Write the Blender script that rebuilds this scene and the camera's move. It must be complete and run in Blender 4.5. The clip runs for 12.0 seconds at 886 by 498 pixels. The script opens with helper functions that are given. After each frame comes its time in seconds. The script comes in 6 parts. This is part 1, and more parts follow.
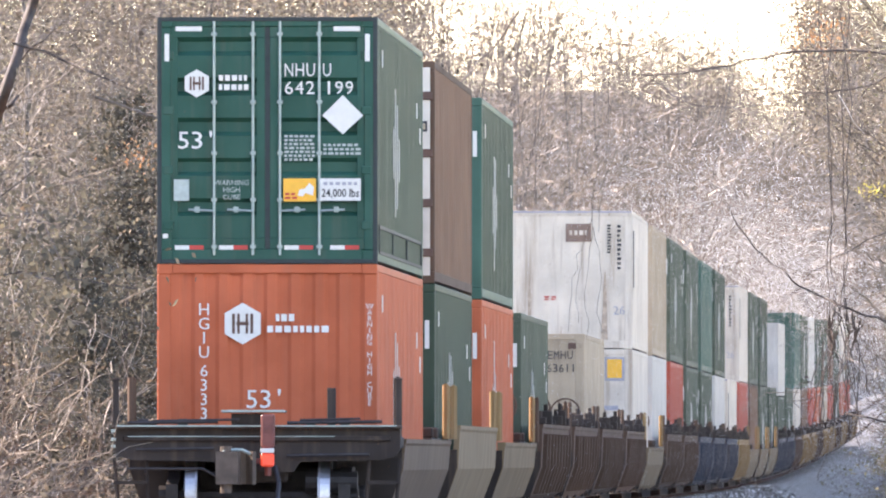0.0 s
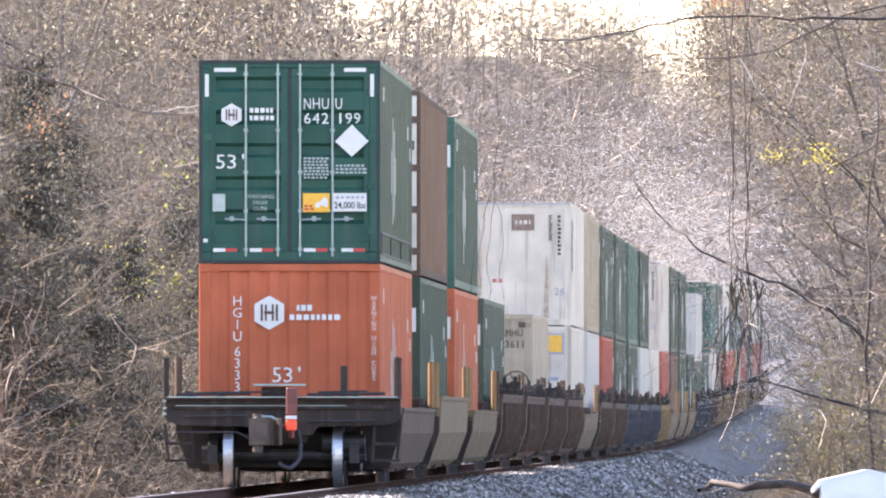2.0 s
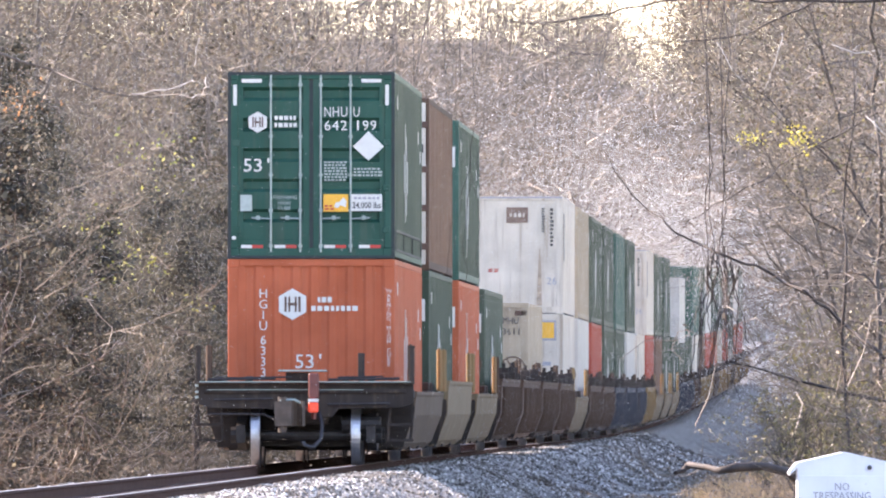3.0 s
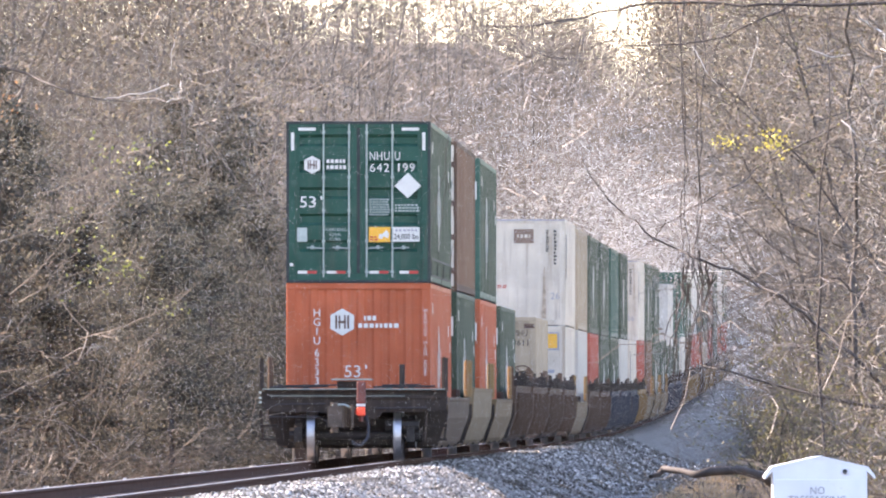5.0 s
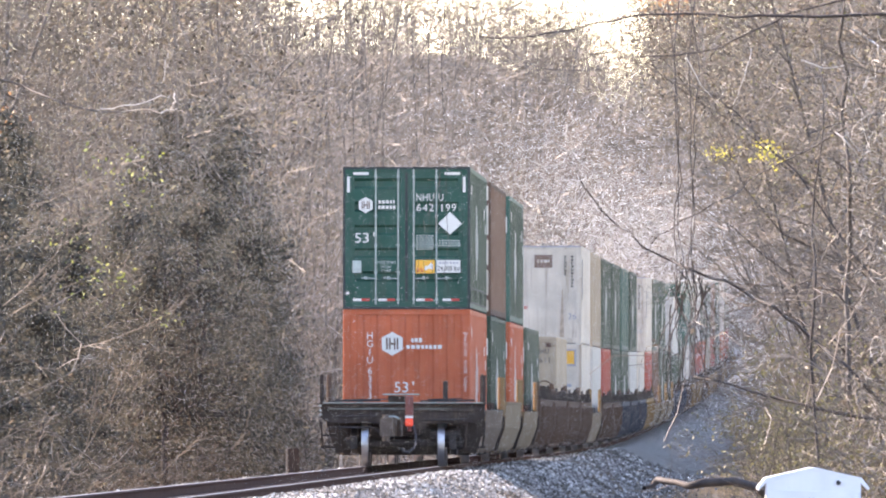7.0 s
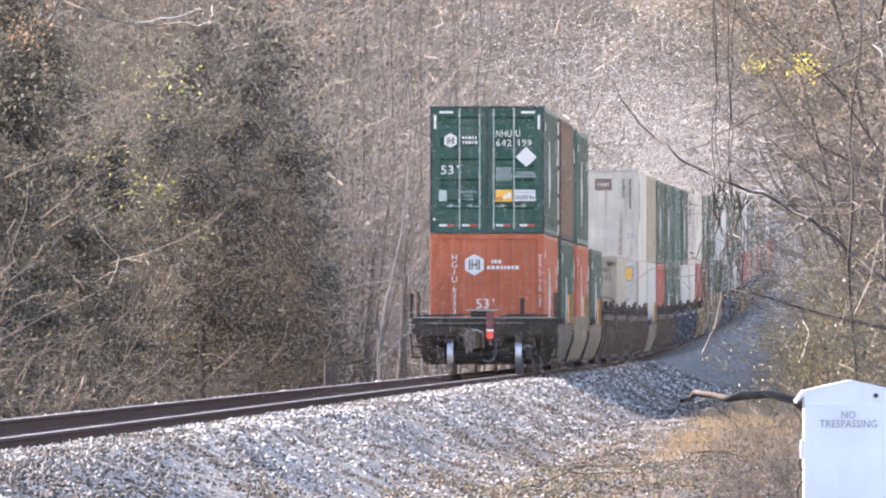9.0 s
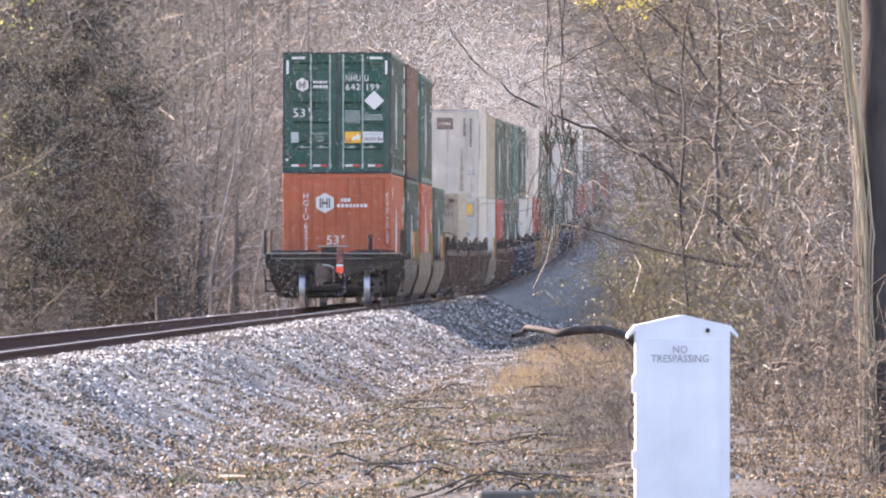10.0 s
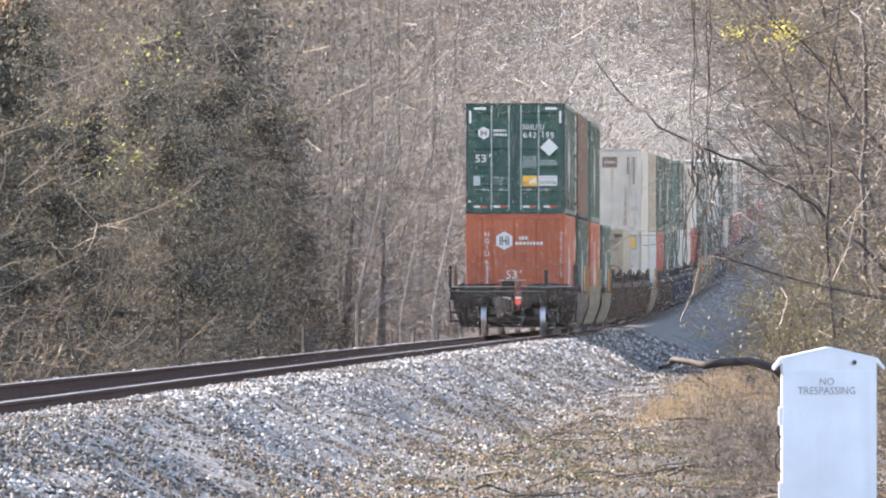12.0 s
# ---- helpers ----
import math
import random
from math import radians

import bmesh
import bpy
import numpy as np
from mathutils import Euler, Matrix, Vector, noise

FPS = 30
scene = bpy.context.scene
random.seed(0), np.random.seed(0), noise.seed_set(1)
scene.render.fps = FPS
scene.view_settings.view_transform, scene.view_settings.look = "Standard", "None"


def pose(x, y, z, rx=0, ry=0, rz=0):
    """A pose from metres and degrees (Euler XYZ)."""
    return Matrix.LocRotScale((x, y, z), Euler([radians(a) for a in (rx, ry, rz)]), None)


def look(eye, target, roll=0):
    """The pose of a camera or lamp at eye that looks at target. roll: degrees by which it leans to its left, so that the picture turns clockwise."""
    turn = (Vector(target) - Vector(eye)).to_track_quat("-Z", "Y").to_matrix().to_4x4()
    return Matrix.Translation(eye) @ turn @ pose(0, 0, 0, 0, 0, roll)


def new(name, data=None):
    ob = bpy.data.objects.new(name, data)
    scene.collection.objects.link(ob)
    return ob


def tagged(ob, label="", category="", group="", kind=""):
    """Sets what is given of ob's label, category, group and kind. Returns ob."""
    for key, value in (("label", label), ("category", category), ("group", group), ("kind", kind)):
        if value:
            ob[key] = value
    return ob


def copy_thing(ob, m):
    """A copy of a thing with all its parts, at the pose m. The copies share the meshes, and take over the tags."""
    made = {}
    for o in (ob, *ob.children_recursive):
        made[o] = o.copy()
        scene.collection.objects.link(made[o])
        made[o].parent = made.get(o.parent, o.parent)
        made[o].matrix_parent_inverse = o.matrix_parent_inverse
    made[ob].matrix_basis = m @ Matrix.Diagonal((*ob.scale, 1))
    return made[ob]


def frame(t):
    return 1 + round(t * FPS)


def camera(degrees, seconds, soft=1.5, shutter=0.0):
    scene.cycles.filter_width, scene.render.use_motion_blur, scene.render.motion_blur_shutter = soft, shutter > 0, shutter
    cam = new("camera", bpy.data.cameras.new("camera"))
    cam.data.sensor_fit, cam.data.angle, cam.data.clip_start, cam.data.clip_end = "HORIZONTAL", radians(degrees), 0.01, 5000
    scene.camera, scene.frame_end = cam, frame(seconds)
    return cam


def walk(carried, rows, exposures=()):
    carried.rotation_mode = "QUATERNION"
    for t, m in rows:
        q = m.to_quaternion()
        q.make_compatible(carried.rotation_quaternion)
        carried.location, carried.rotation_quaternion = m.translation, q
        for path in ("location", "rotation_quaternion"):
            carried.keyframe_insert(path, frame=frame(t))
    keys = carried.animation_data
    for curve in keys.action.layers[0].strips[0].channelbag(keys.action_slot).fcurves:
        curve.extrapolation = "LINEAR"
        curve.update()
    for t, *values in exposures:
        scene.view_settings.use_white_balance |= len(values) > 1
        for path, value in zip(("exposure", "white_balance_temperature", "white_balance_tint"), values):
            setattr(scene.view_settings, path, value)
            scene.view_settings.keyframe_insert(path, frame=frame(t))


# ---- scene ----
# ---------------------------------------------------------------- camera
# A long lens on a tripod beside the line; rail head at z = 0, the line runs along +y.
LENS = 28000.0                     # focal length in units of picture width / 1568
EYE = (0.0, 0.0, 0.90)
cam = camera(math.degrees(2 * math.atan(784 / LENS)), 12.0, soft=2.1)
# seconds, pan, tilt, in units of 1 / LENS
PAN = [(0.0, 284.0, 370.5), (0.5, 240.6, 363.8), (1.0, 182.4, 347.3), (1.5, 117.1, 328.7), (2.0, 110.9, 309.2),
       (2.5, 99.4, 296.2), (3.0, 68.9, 278.4), (3.5, 41.3, 272.1), (3.7, 38.3, 275.1), (5.3, 21.3, 288.2),
       (5.5, 17.3, 290.2), (6.0, 0.0, 285.7), (6.5, 1.8, 297.7), (6.7, 14.0, 302.4), (8.3, 12.2, 309.7),
       (8.5, 16.2, 312.7), (8.7, 45.0, 252.7), (9.0, 80.5, 151.0), (9.3, 41.0, 97.7), (9.5, -104.1, 74.9),
       (10.0, -217.5, 35.7), (10.5, -194.3, 29.4), (11.0, -94.4, 58.6), (11.5, 3.6, 92.4), (12.0, 41.9, 92.3)]
EXPOSURE = 1.74
walk(cam, [(t, pose(*EYE, 90 + math.degrees(p / LENS), 0, math.degrees(a / LENS))) for t, a, p in PAN],
     exposures=[(0.0, EXPOSURE + 0.76, 7900, 25), (3.0, EXPOSURE + 0.72, 7660, 26), (8.5, EXPOSURE + 0.62, 7660, 24), (9.5, EXPOSURE + 0.6, 7810, 25), (10.2, EXPOSURE + 0.37, 7810, 28), (10.6, EXPOSURE + 0.32, 7810, 28), (12.0, EXPOSURE + 0.44, 7810, 19)])

# ---------------------------------------------------------------- light
SUN_TO = Vector((-0.72, 0.42, 0.52)).normalized()
world = bpy.data.worlds.new("sky")
scene.world = world
world.use_nodes = True
wn = world.node_tree
sky = wn.nodes.new("ShaderNodeTexSky")
sky.sky_type = 'NISHITA'
sky.sun_disc = False
sky.sun_elevation = math.asin(SUN_TO.z)
sky.sun_rotation = math.atan2(SUN_TO.x, SUN_TO.y)
sky.air_density, sky.dust_density, sky.ozone_density = 1.0, 0.0, 2.5
wn.links.new(sky.outputs[0], wn.nodes["Background"].inputs[0])
wn.nodes["Background"].inputs[1].default_value = 0.15
sun = new("sun", bpy.data.lights.new("sun", 'SUN'))
sun.data.energy, sun.data.angle, sun.data.color = 3.3, radians(0.6), (1.0, 0.93, 0.82)
sun.matrix_world = look(SUN_TO * 50, (0, 0, 0))

# ---------------------------------------------------------------- materials
def shader(name):
    m = bpy.data.materials.new(name)
    m.use_nodes = True
    nt = m.node_tree
    return m, nt, nt.nodes["Principled BSDF"]


def ramp(nt, fac, stops):
    r = nt.nodes.new("ShaderNodeValToRGB")
    while len(r.color_ramp.elements) < len(stops):
        r.color_ramp.elements.new(0.5)
    for e, (p, c) in zip(r.color_ramp.elements, stops):
        e.position, e.color = p, (*c, 1)
    nt.links.new(fac, r.inputs[0])
    return r.outputs[0]


def noise_of(nt, scale, detail=4.0, stretch=None, world_space=False, seed=True):
    tc = nt.nodes.new("ShaderNodeTexCoord")
    src = tc.outputs["Object"]
    if world_space:
        src = nt.nodes.new("ShaderNodeNewGeometry").outputs["Position"]
    if stretch:
        mp = nt.nodes.new("ShaderNodeMapping")
        mp.inputs["Scale"].default_value = stretch
        nt.links.new(src, mp.inputs[0])
        src = mp.outputs[0]
    n = nt.nodes.new("ShaderNodeTexNoise")
    n.noise_dimensions = '4D'
    n.inputs["Scale"].default_value = scale
    n.inputs["Detail"].default_value = detail
    if seed:
        oi = nt.nodes.new("ShaderNodeObjectInfo")
        mul = nt.nodes.new("ShaderNodeMath")
        mul.operation = 'MULTIPLY'
        mul.inputs[1].default_value = 37.0
        nt.links.new(oi.outputs["Random"], mul.inputs[0])
        nt.links.new(mul.outputs[0], n.inputs["W"])
    nt.links.new(src, n.inputs["Vector"])
    return n.outputs["Fac"]


def blend(nt, fac, a, b, mode='MIX'):
    mx = nt.nodes.new("ShaderNodeMix")
    mx.data_type, mx.blend_type = 'RGBA', mode
    for sock, v in ((mx.inputs[0], fac), (mx.inputs[6], a), (mx.inputs[7], b)):
        if isinstance(v, (int, float)):
            sock.default_value = v
        elif isinstance(v, tuple):
            sock.default_value = (*v, 1)
        else:
            nt.links.new(v, sock)
    return mx.outputs[2]


def bump(nt, bsdf, height, strength, distance):
    b = nt.nodes.new("ShaderNodeBump")
    b.inputs["Strength"].default_value = strength
    b.inputs["Distance"].default_value = distance
    nt.links.new(height, b.inputs["Height"])
    nt.links.new(b.outputs[0], bsdf.inputs["Normal"])


def painted(name, colour, dirt=(0.16, 0.11, 0.08), rough=0.5, wear=0.5, metal=0.0):
    """Weathered paint on steel: faded patches, grime streaks running down, rust specks."""
    m, nt, p = shader(name)
    fade = noise_of(nt, 1.3, 5)
    c = ramp(nt, fade, [(0.3, tuple(v * 0.82 for v in colour)), (0.7, tuple(min(1, v * 1.12 + 0.01) for v in colour))])
    streak = ramp(nt, noise_of(nt, 2.2, 6, (3.0, 3.0, 0.22)), [(0.52, (0, 0, 0)), (0.78, (wear, wear, wear))])
    c = blend(nt, streak, c, dirt)
    specks = ramp(nt, noise_of(nt, 26, 3), [(0.66, (0, 0, 0)), (0.76, (wear, wear, wear))])
    c = blend(nt, specks, c, (0.17, 0.075, 0.04))
    nt.links.new(c, p.inputs["Base Color"])
    p.inputs["Roughness"].default_value, p.inputs["Metallic"].default_value = rough, metal
    p.inputs["Specular IOR Level"].default_value = 0.22      # dusty, weathered
    bump(nt, p, noise_of(nt, 5, 3), 0.25, 0.01)
    return m


def plain(name, colour, rough=0.6, metal=0.0, spread=0.25, scale=8.0, emit=0.0):
    m, nt, p = shader(name)
    c = ramp(nt, noise_of(nt, scale, 5), [(0.25, tuple(v * (1 - spread) for v in colour)), (0.75, tuple(min(1, v * (1 + spread)) for v in colour))])
    nt.links.new(c, p.inputs["Base Color"])
    p.inputs["Roughness"].default_value, p.inputs["Metallic"].default_value = rough, metal
    if rough > 0.9:
        p.inputs["Specular IOR Level"].default_value = 0.08
    if emit:
        p.inputs["Emission Color"].default_value, p.inputs["Emission Strength"].default_value = (*colour, 1), emit
    return m


def bark(name, dark, light, rough=0.75):
    m, nt, p = shader(name)
    isl = nt.nodes.new("ShaderNodeNewGeometry").outputs["Random Per Island"]
    c = ramp(nt, noise_of(nt, 6, 5, (1, 1, 0.3)), [(0.3, dark), (0.7, light)])
    c = blend(nt, ramp(nt, isl, [(0.0, (0.55, 0.55, 0.55)), (1.0, (1.0, 1.0, 1.0))]), (0, 0, 0), c)
    nt.links.new(c, p.inputs["Base Color"])
    p.inputs["Roughness"].default_value = rough
    bump(nt, p, noise_of(nt, 30, 4, (1, 1, 0.25)), 0.6, 0.02)
    return m


def leafy(name, stops, rough=0.5, through_light=0.25):
    m, nt, p = shader(name)
    isl = nt.nodes.new("ShaderNodeNewGeometry").outputs["Random Per Island"]
    c = ramp(nt, isl, stops)
    nt.links.new(c, p.inputs["Base Color"])
    p.inputs["Roughness"].default_value = rough
    tr = nt.nodes.new("ShaderNodeBsdfTranslucent")
    nt.links.new(c, tr.inputs[0])
    mx = nt.nodes.new("ShaderNodeMixShader")
    mx.inputs[0].default_value = through_light
    nt.links.new(p.outputs[0], mx.inputs[1])
    nt.links.new(tr.outputs[0], mx.inputs[2])
    nt.links.new(mx.outputs[0], nt.nodes["Material Output"].inputs[0])
    return m


def dusty(m):
    """Brown fines and old leaf mould over crushed stone, with tree shade painted in as dark patches."""
    nt = m.node_tree
    p = nt.nodes["Principled BSDF"]
    src = p.inputs["Base Color"].links[0].from_socket
    # patch darkens for tree shade as well as for soil
    patch = ramp(nt, noise_of(nt, 1.0, 6, (0.9, 0.22, 1.0), True, False), [(0.50, (0, 0, 0)), (0.59, (0.85, 0.85, 0.85))])
    band = ramp(nt, noise_of(nt, 1.0, 5, (0.42, 0.032, 1.0), True, False), [(0.50, (0, 0, 0)), (0.60, (0.55, 0.55, 0.55))])
    worn = blend(nt, patch, src, (0.06, 0.047, 0.035))
    nt.links.new(blend(nt, band, worn, (0.085, 0.068, 0.05)), p.inputs["Base Color"])


M_GREEN = painted("green_container_paint", (0.0095, 0.075, 0.054), rough=0.45, wear=0.22)
# green for side walls only, with their shade mixed into the paint
M_GREEN_SHADED = painted("shaded_side_green_paint", (0.031, 0.060, 0.038), rough=0.5, wear=0.3)
# greyed for distance haze and darkened for shade, both in the base colour
M_GREEN_B = painted("haze_and_shade_green_paint", (0.060, 0.086, 0.058), rough=0.55, wear=0.35)
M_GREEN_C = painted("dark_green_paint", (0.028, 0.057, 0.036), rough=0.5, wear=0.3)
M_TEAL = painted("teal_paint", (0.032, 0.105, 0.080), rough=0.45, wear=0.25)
M_ORANGE = painted("orange_container_paint", (0.48, 0.108, 0.045), rough=0.55, wear=0.22)
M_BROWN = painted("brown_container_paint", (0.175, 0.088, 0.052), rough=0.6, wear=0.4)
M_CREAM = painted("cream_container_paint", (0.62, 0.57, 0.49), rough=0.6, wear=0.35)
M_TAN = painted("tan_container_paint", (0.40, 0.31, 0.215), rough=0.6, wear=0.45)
M_WHITE = painted("white_container_paint", (0.64, 0.555, 0.455), dirt=(0.27, 0.175, 0.11), rough=0.6, wear=0.85)
M_WHITE_B = painted("grey_white_paint", (0.52, 0.49, 0.44), rough=0.5, wear=0.35)
M_RED = painted("red_container_paint", (0.42, 0.075, 0.045), rough=0.55, wear=0.3)
M_CARBROWN = painted("oxide_brown_car_paint", (0.095, 0.055, 0.036), rough=0.75, wear=0.5)
M_CARDARK = painted("grimy_and_shaded_car_paint", (0.034, 0.025, 0.021), rough=0.75, wear=0.5)
M_CARTAN = painted("dusty_tan_car_paint", (0.20, 0.137, 0.076), rough=0.8, wear=0.45)
M_CARSAND = painted("sandy_car_paint", (0.235, 0.165, 0.095), rough=0.8, wear=0.4)
M_CARGREY = painted("grey_brown_car_paint", (0.125, 0.082, 0.052), rough=0.75, wear=0.5)
M_CARBLUE = painted("navy_car_paint", (0.036, 0.045, 0.064), rough=0.65, wear=0.4)
M_CARYELLOW = painted("yellow_car_paint", (0.27, 0.165, 0.07), rough=0.7, wear=0.4)
M_RUST = plain("rust_run_stain", (0.42, 0.32, 0.24), 0.8, 0, 0.5, 9)
M_STEEL = plain("dark_oily_steel", (0.035, 0.03, 0.03), 0.6, 0.3, 0.5)
M_COUPLER = plain("rusty_cast_steel", (0.10, 0.072, 0.055), 0.7, 0.2, 0.4)
M_TREAD = plain("polished_wheel_tread", (0.46, 0.46, 0.48), 0.42, 1.0, 0.15, 20)
M_ROD = plain("galvanised_rod", (0.30, 0.36, 0.34), 0.45, 0.5, 0.2)
M_DECAL = plain("white_decal", (0.64, 0.63, 0.59), 0.6, 0, 0.06, 14)
M_DECAL_DIM = plain("faded_white_decal", (0.36, 0.42, 0.39), 0.6, 0, 0.2, 14)
M_DECAL_RED = plain("red_reflective_tape", (0.50, 0.04, 0.03), 0.45, 0, 0.15, 14)
M_DECAL_ORANGE = plain("orange_yellow_decal", (0.80, 0.40, 0.04), 0.5, 0, 0.1, 10)
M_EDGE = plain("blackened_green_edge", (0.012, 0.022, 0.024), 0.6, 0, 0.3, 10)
M_DECAL_DARK = plain("dark_brown_decal", (0.10, 0.05, 0.035), 0.6, 0, 0.3, 10)
M_DECAL_BROWN = plain("faded_brown_decal", (0.20, 0.125, 0.095), 0.7, 0, 0.3, 10)
M_DECAL_BLACK = plain("black_lettering", (0.03, 0.03, 0.035), 0.6, 0, 0.2, 10)
M_SIGN_GREY = plain("grey_lettering", (0.30, 0.30, 0.34), 0.6, 0, 0.3, 30)
M_MARKER = plain("lit_red_marker", (0.75, 0.075, 0.035), 0.4, 0, 0.1, 10, emit=0.10)
M_MARKER_BODY = plain("orange_red_marker_body", (0.17, 0.045, 0.035), 0.5)
M_BOXWHITE = painted("white_enamel_box_paint", (0.74, 0.76, 0.79), dirt=(0.45, 0.45, 0.46), rough=0.4, wear=0.18)
# concrete toned dark so that the colour holds the block's shade
M_CONCRETE = plain("shade_darkened_concrete", (0.11, 0.105, 0.09), 0.9, 0, 0.35, 14)
M_RAIL = plain("rusty_rail", (0.080, 0.042, 0.032), 0.95, 0.0, 0.4, 12)
M_RAILTOP = plain("worn_rail_head", (0.26, 0.20, 0.17), 0.6, 0.4, 0.25, 10)
M_TIE = plain("creosoted_timber", (0.06, 0.045, 0.035), 0.85, 0, 0.4, 10)
M_BARK = bark("grey_brown_bark", (0.055, 0.042, 0.035), (0.185, 0.155, 0.135))
M_TWIG = bark("pale_twig_bark", (0.15, 0.112, 0.087), (0.40, 0.33, 0.272), 0.6)
M_TWIG_BROWN = bark("brown_twig_bark", (0.105, 0.077, 0.055), (0.245, 0.185, 0.135), 0.7)
M_LIMB = bark("dull_brown_limb_bark", (0.042, 0.032, 0.027), (0.125, 0.098, 0.082))
M_DARKBARK = bark("dark_brown_bark", (0.022, 0.016, 0.015), (0.085, 0.065, 0.058))
M_VINE = bark("straw_coloured_vine", (0.32, 0.24, 0.15), (0.60, 0.50, 0.36), 0.6)
M_TENDRIL = bark("pale_tendril_bark", (0.30, 0.25, 0.20), (0.66, 0.59, 0.50), 0.5)
M_PALEBARK = bark("pale_bark_and_sunlit_twigs", (0.38, 0.35, 0.32), (0.62, 0.58, 0.53))
# leaf tones and translucency raised so that the colour carries some haze
M_EVERGREEN = leafy("haze_lifted_evergreen_leaves", [(0.0, (0.058, 0.052, 0.039)), (0.6, (0.105, 0.093, 0.068)), (1.0, (0.17, 0.15, 0.10))], 0.8, 0.4)
M_DEADLEAF = leafy("dry_brown_leaves", [(0.0, (0.09, 0.065, 0.045)), (0.6, (0.20, 0.15, 0.105)), (1.0, (0.36, 0.28, 0.19))], 0.6, 0.35)
# cedar tones likewise lifted, with haze in the colour
M_CEDAR = leafy("haze_lifted_cedar_leaves", [(0.0, (0.046, 0.044, 0.036)), (0.7, (0.090, 0.084, 0.066)), (1.0, (0.155, 0.14, 0.105))], 0.85, 0.35)
M_WITHERED = leafy("withered_grey_brown_leaves", [(0.0, (0.035, 0.03, 0.022)), (0.6, (0.12, 0.10, 0.075)), (0.93, (0.23, 0.19, 0.13)), (1.0, (0.38, 0.33, 0.20))], 0.8, 0.3)
M_YELLOWLEAF = leafy("yellow_autumn_leaves", [(0.0, (0.36, 0.30, 0.06)), (1.0, (0.66, 0.57, 0.12))], 0.5, 0.45)
M_SUNLEAF = leafy("yellow_green_leaves", [(0.0, (0.10, 0.12, 0.03)), (0.7, (0.30, 0.31, 0.08)), (1.0, (0.55, 0.53, 0.20))], 0.45, 0.4)
M_REDLEAF = leafy("rust_red_autumn_leaves", [(0.0, (0.26, 0.11, 0.05)), (1.0, (0.46, 0.26, 0.12))], 0.5, 0.45)
M_OLIVELEAF = leafy("olive_yellow_leaves", [(0.0, (0.09, 0.085, 0.038)), (1.0, (0.25, 0.22, 0.09))], 0.5, 0.35)
M_STRAW = leafy("dry_straw_grass", [(0.0, (0.34, 0.225, 0.12)), (1.0, (0.62, 0.45, 0.26))], 0.6, 0.3)
M_STONE = leafy("crushed_granite", [(0.0, (0.045, 0.04, 0.036)), (0.42, (0.16, 0.15, 0.137)), (0.7, (0.44, 0.42, 0.39)), (1.0, (0.88, 0.85, 0.80))], 0.75, 0.0)
dusty(M_STONE)
dusty(M_DEADLEAF)
M_GRASS = leafy("short_green_grass", [(0.0, (0.06, 0.09, 0.02)), (1.0, (0.20, 0.22, 0.07))], 0.5, 0.3)


M_DUST = leafy("pale_haze_motes", [(0.0, (0.62, 0.61, 0.60)), (1.0, (0.80, 0.79, 0.78))], 1.0, 0.5)


def ground_material():
    """Crushed stone along the line, leaf litter and soil off it, mixed by the vertex weight 'ballast'."""
    m, nt, p = shader("ballast_and_leaf_litter")
    vor = nt.nodes.new("ShaderNodeTexVoronoi")
    vor.inputs["Scale"].default_value = 17.0
    geo = nt.nodes.new("ShaderNodeNewGeometry")
    nt.links.new(geo.outputs["Position"], vor.inputs["Vector"])
    sep = nt.nodes.new("ShaderNodeSeparateColor")
    nt.links.new(vor.outputs["Color"], sep.inputs[0])
    stone = ramp(nt, sep.outputs[0], [(0.0, (0.06, 0.055, 0.05)), (0.5, (0.17, 0.158, 0.145)), (1.0, (0.42, 0.40, 0.37))])
    big = noise_of(nt, 0.5, 5, None, True, False)
    litter = ramp(nt, noise_of(nt, 11, 6, None, True, False), [(0.34, (0.022, 0.017, 0.012)), (0.52, (0.095, 0.074, 0.053)), (0.68, (0.33, 0.27, 0.195))])
    pale = ramp(nt, noise_of(nt, 0.9, 6, (1.0, 0.35, 1.0), True, False), [(0.45, (0, 0, 0)), (0.72, (0.7, 0.7, 0.7))])
    litter = blend(nt, pale, litter, (0.13, 0.11, 0.078))
    dark = ramp(nt, noise_of(nt, 1.7, 7, (0.5, 0.035, 1.0), True, False), [(0.50, (0, 0, 0)), (0.66, (0.75, 0.75, 0.75))])
    litter = blend(nt, dark, litter, (0.07, 0.05, 0.035))
    grime = ramp(nt, noise_of(nt, 1.1, 7, (1.0, 0.3, 1.0), True, False), [(0.50, (0, 0, 0)), (0.66, (0.7, 0.7, 0.7))])
    stone = blend(nt, grime, stone, (0.11, 0.095, 0.08))
    litter = blend(nt, ramp(nt, big, [(0.5, (0, 0, 0)), (0.7, (0.55, 0.55, 0.55))]), litter, (0.10, 0.085, 0.048))
    at = nt.nodes.new("ShaderNodeAttribute")
    at.attribute_name = "ballast"
    edge = nt.nodes.new("ShaderNodeMath")
    edge.operation = 'ADD'
    off = nt.nodes.new("ShaderNodeMath")
    off.operation = 'MULTIPLY_ADD'
    off.inputs[1].default_value, off.inputs[2].default_value = 2.4, -1.2
    nt.links.new(noise_of(nt, 1.4, 6, None, True, False), off.inputs[0])
    nt.links.new(at.outputs["Fac"], edge.inputs[0])
    nt.links.new(off.outputs[0], edge.inputs[1])
    mixed = ramp(nt, edge.outputs[0], [(0.42, (0, 0, 0)), (0.58, (1, 1, 1))])
    nt.links.new(blend(nt, mixed, litter, stone), p.inputs["Base Color"])
    p.inputs["Roughness"].default_value = 0.75
    bump(nt, p, vor.outputs["Distance"], 1.0, 0.06)
    return m


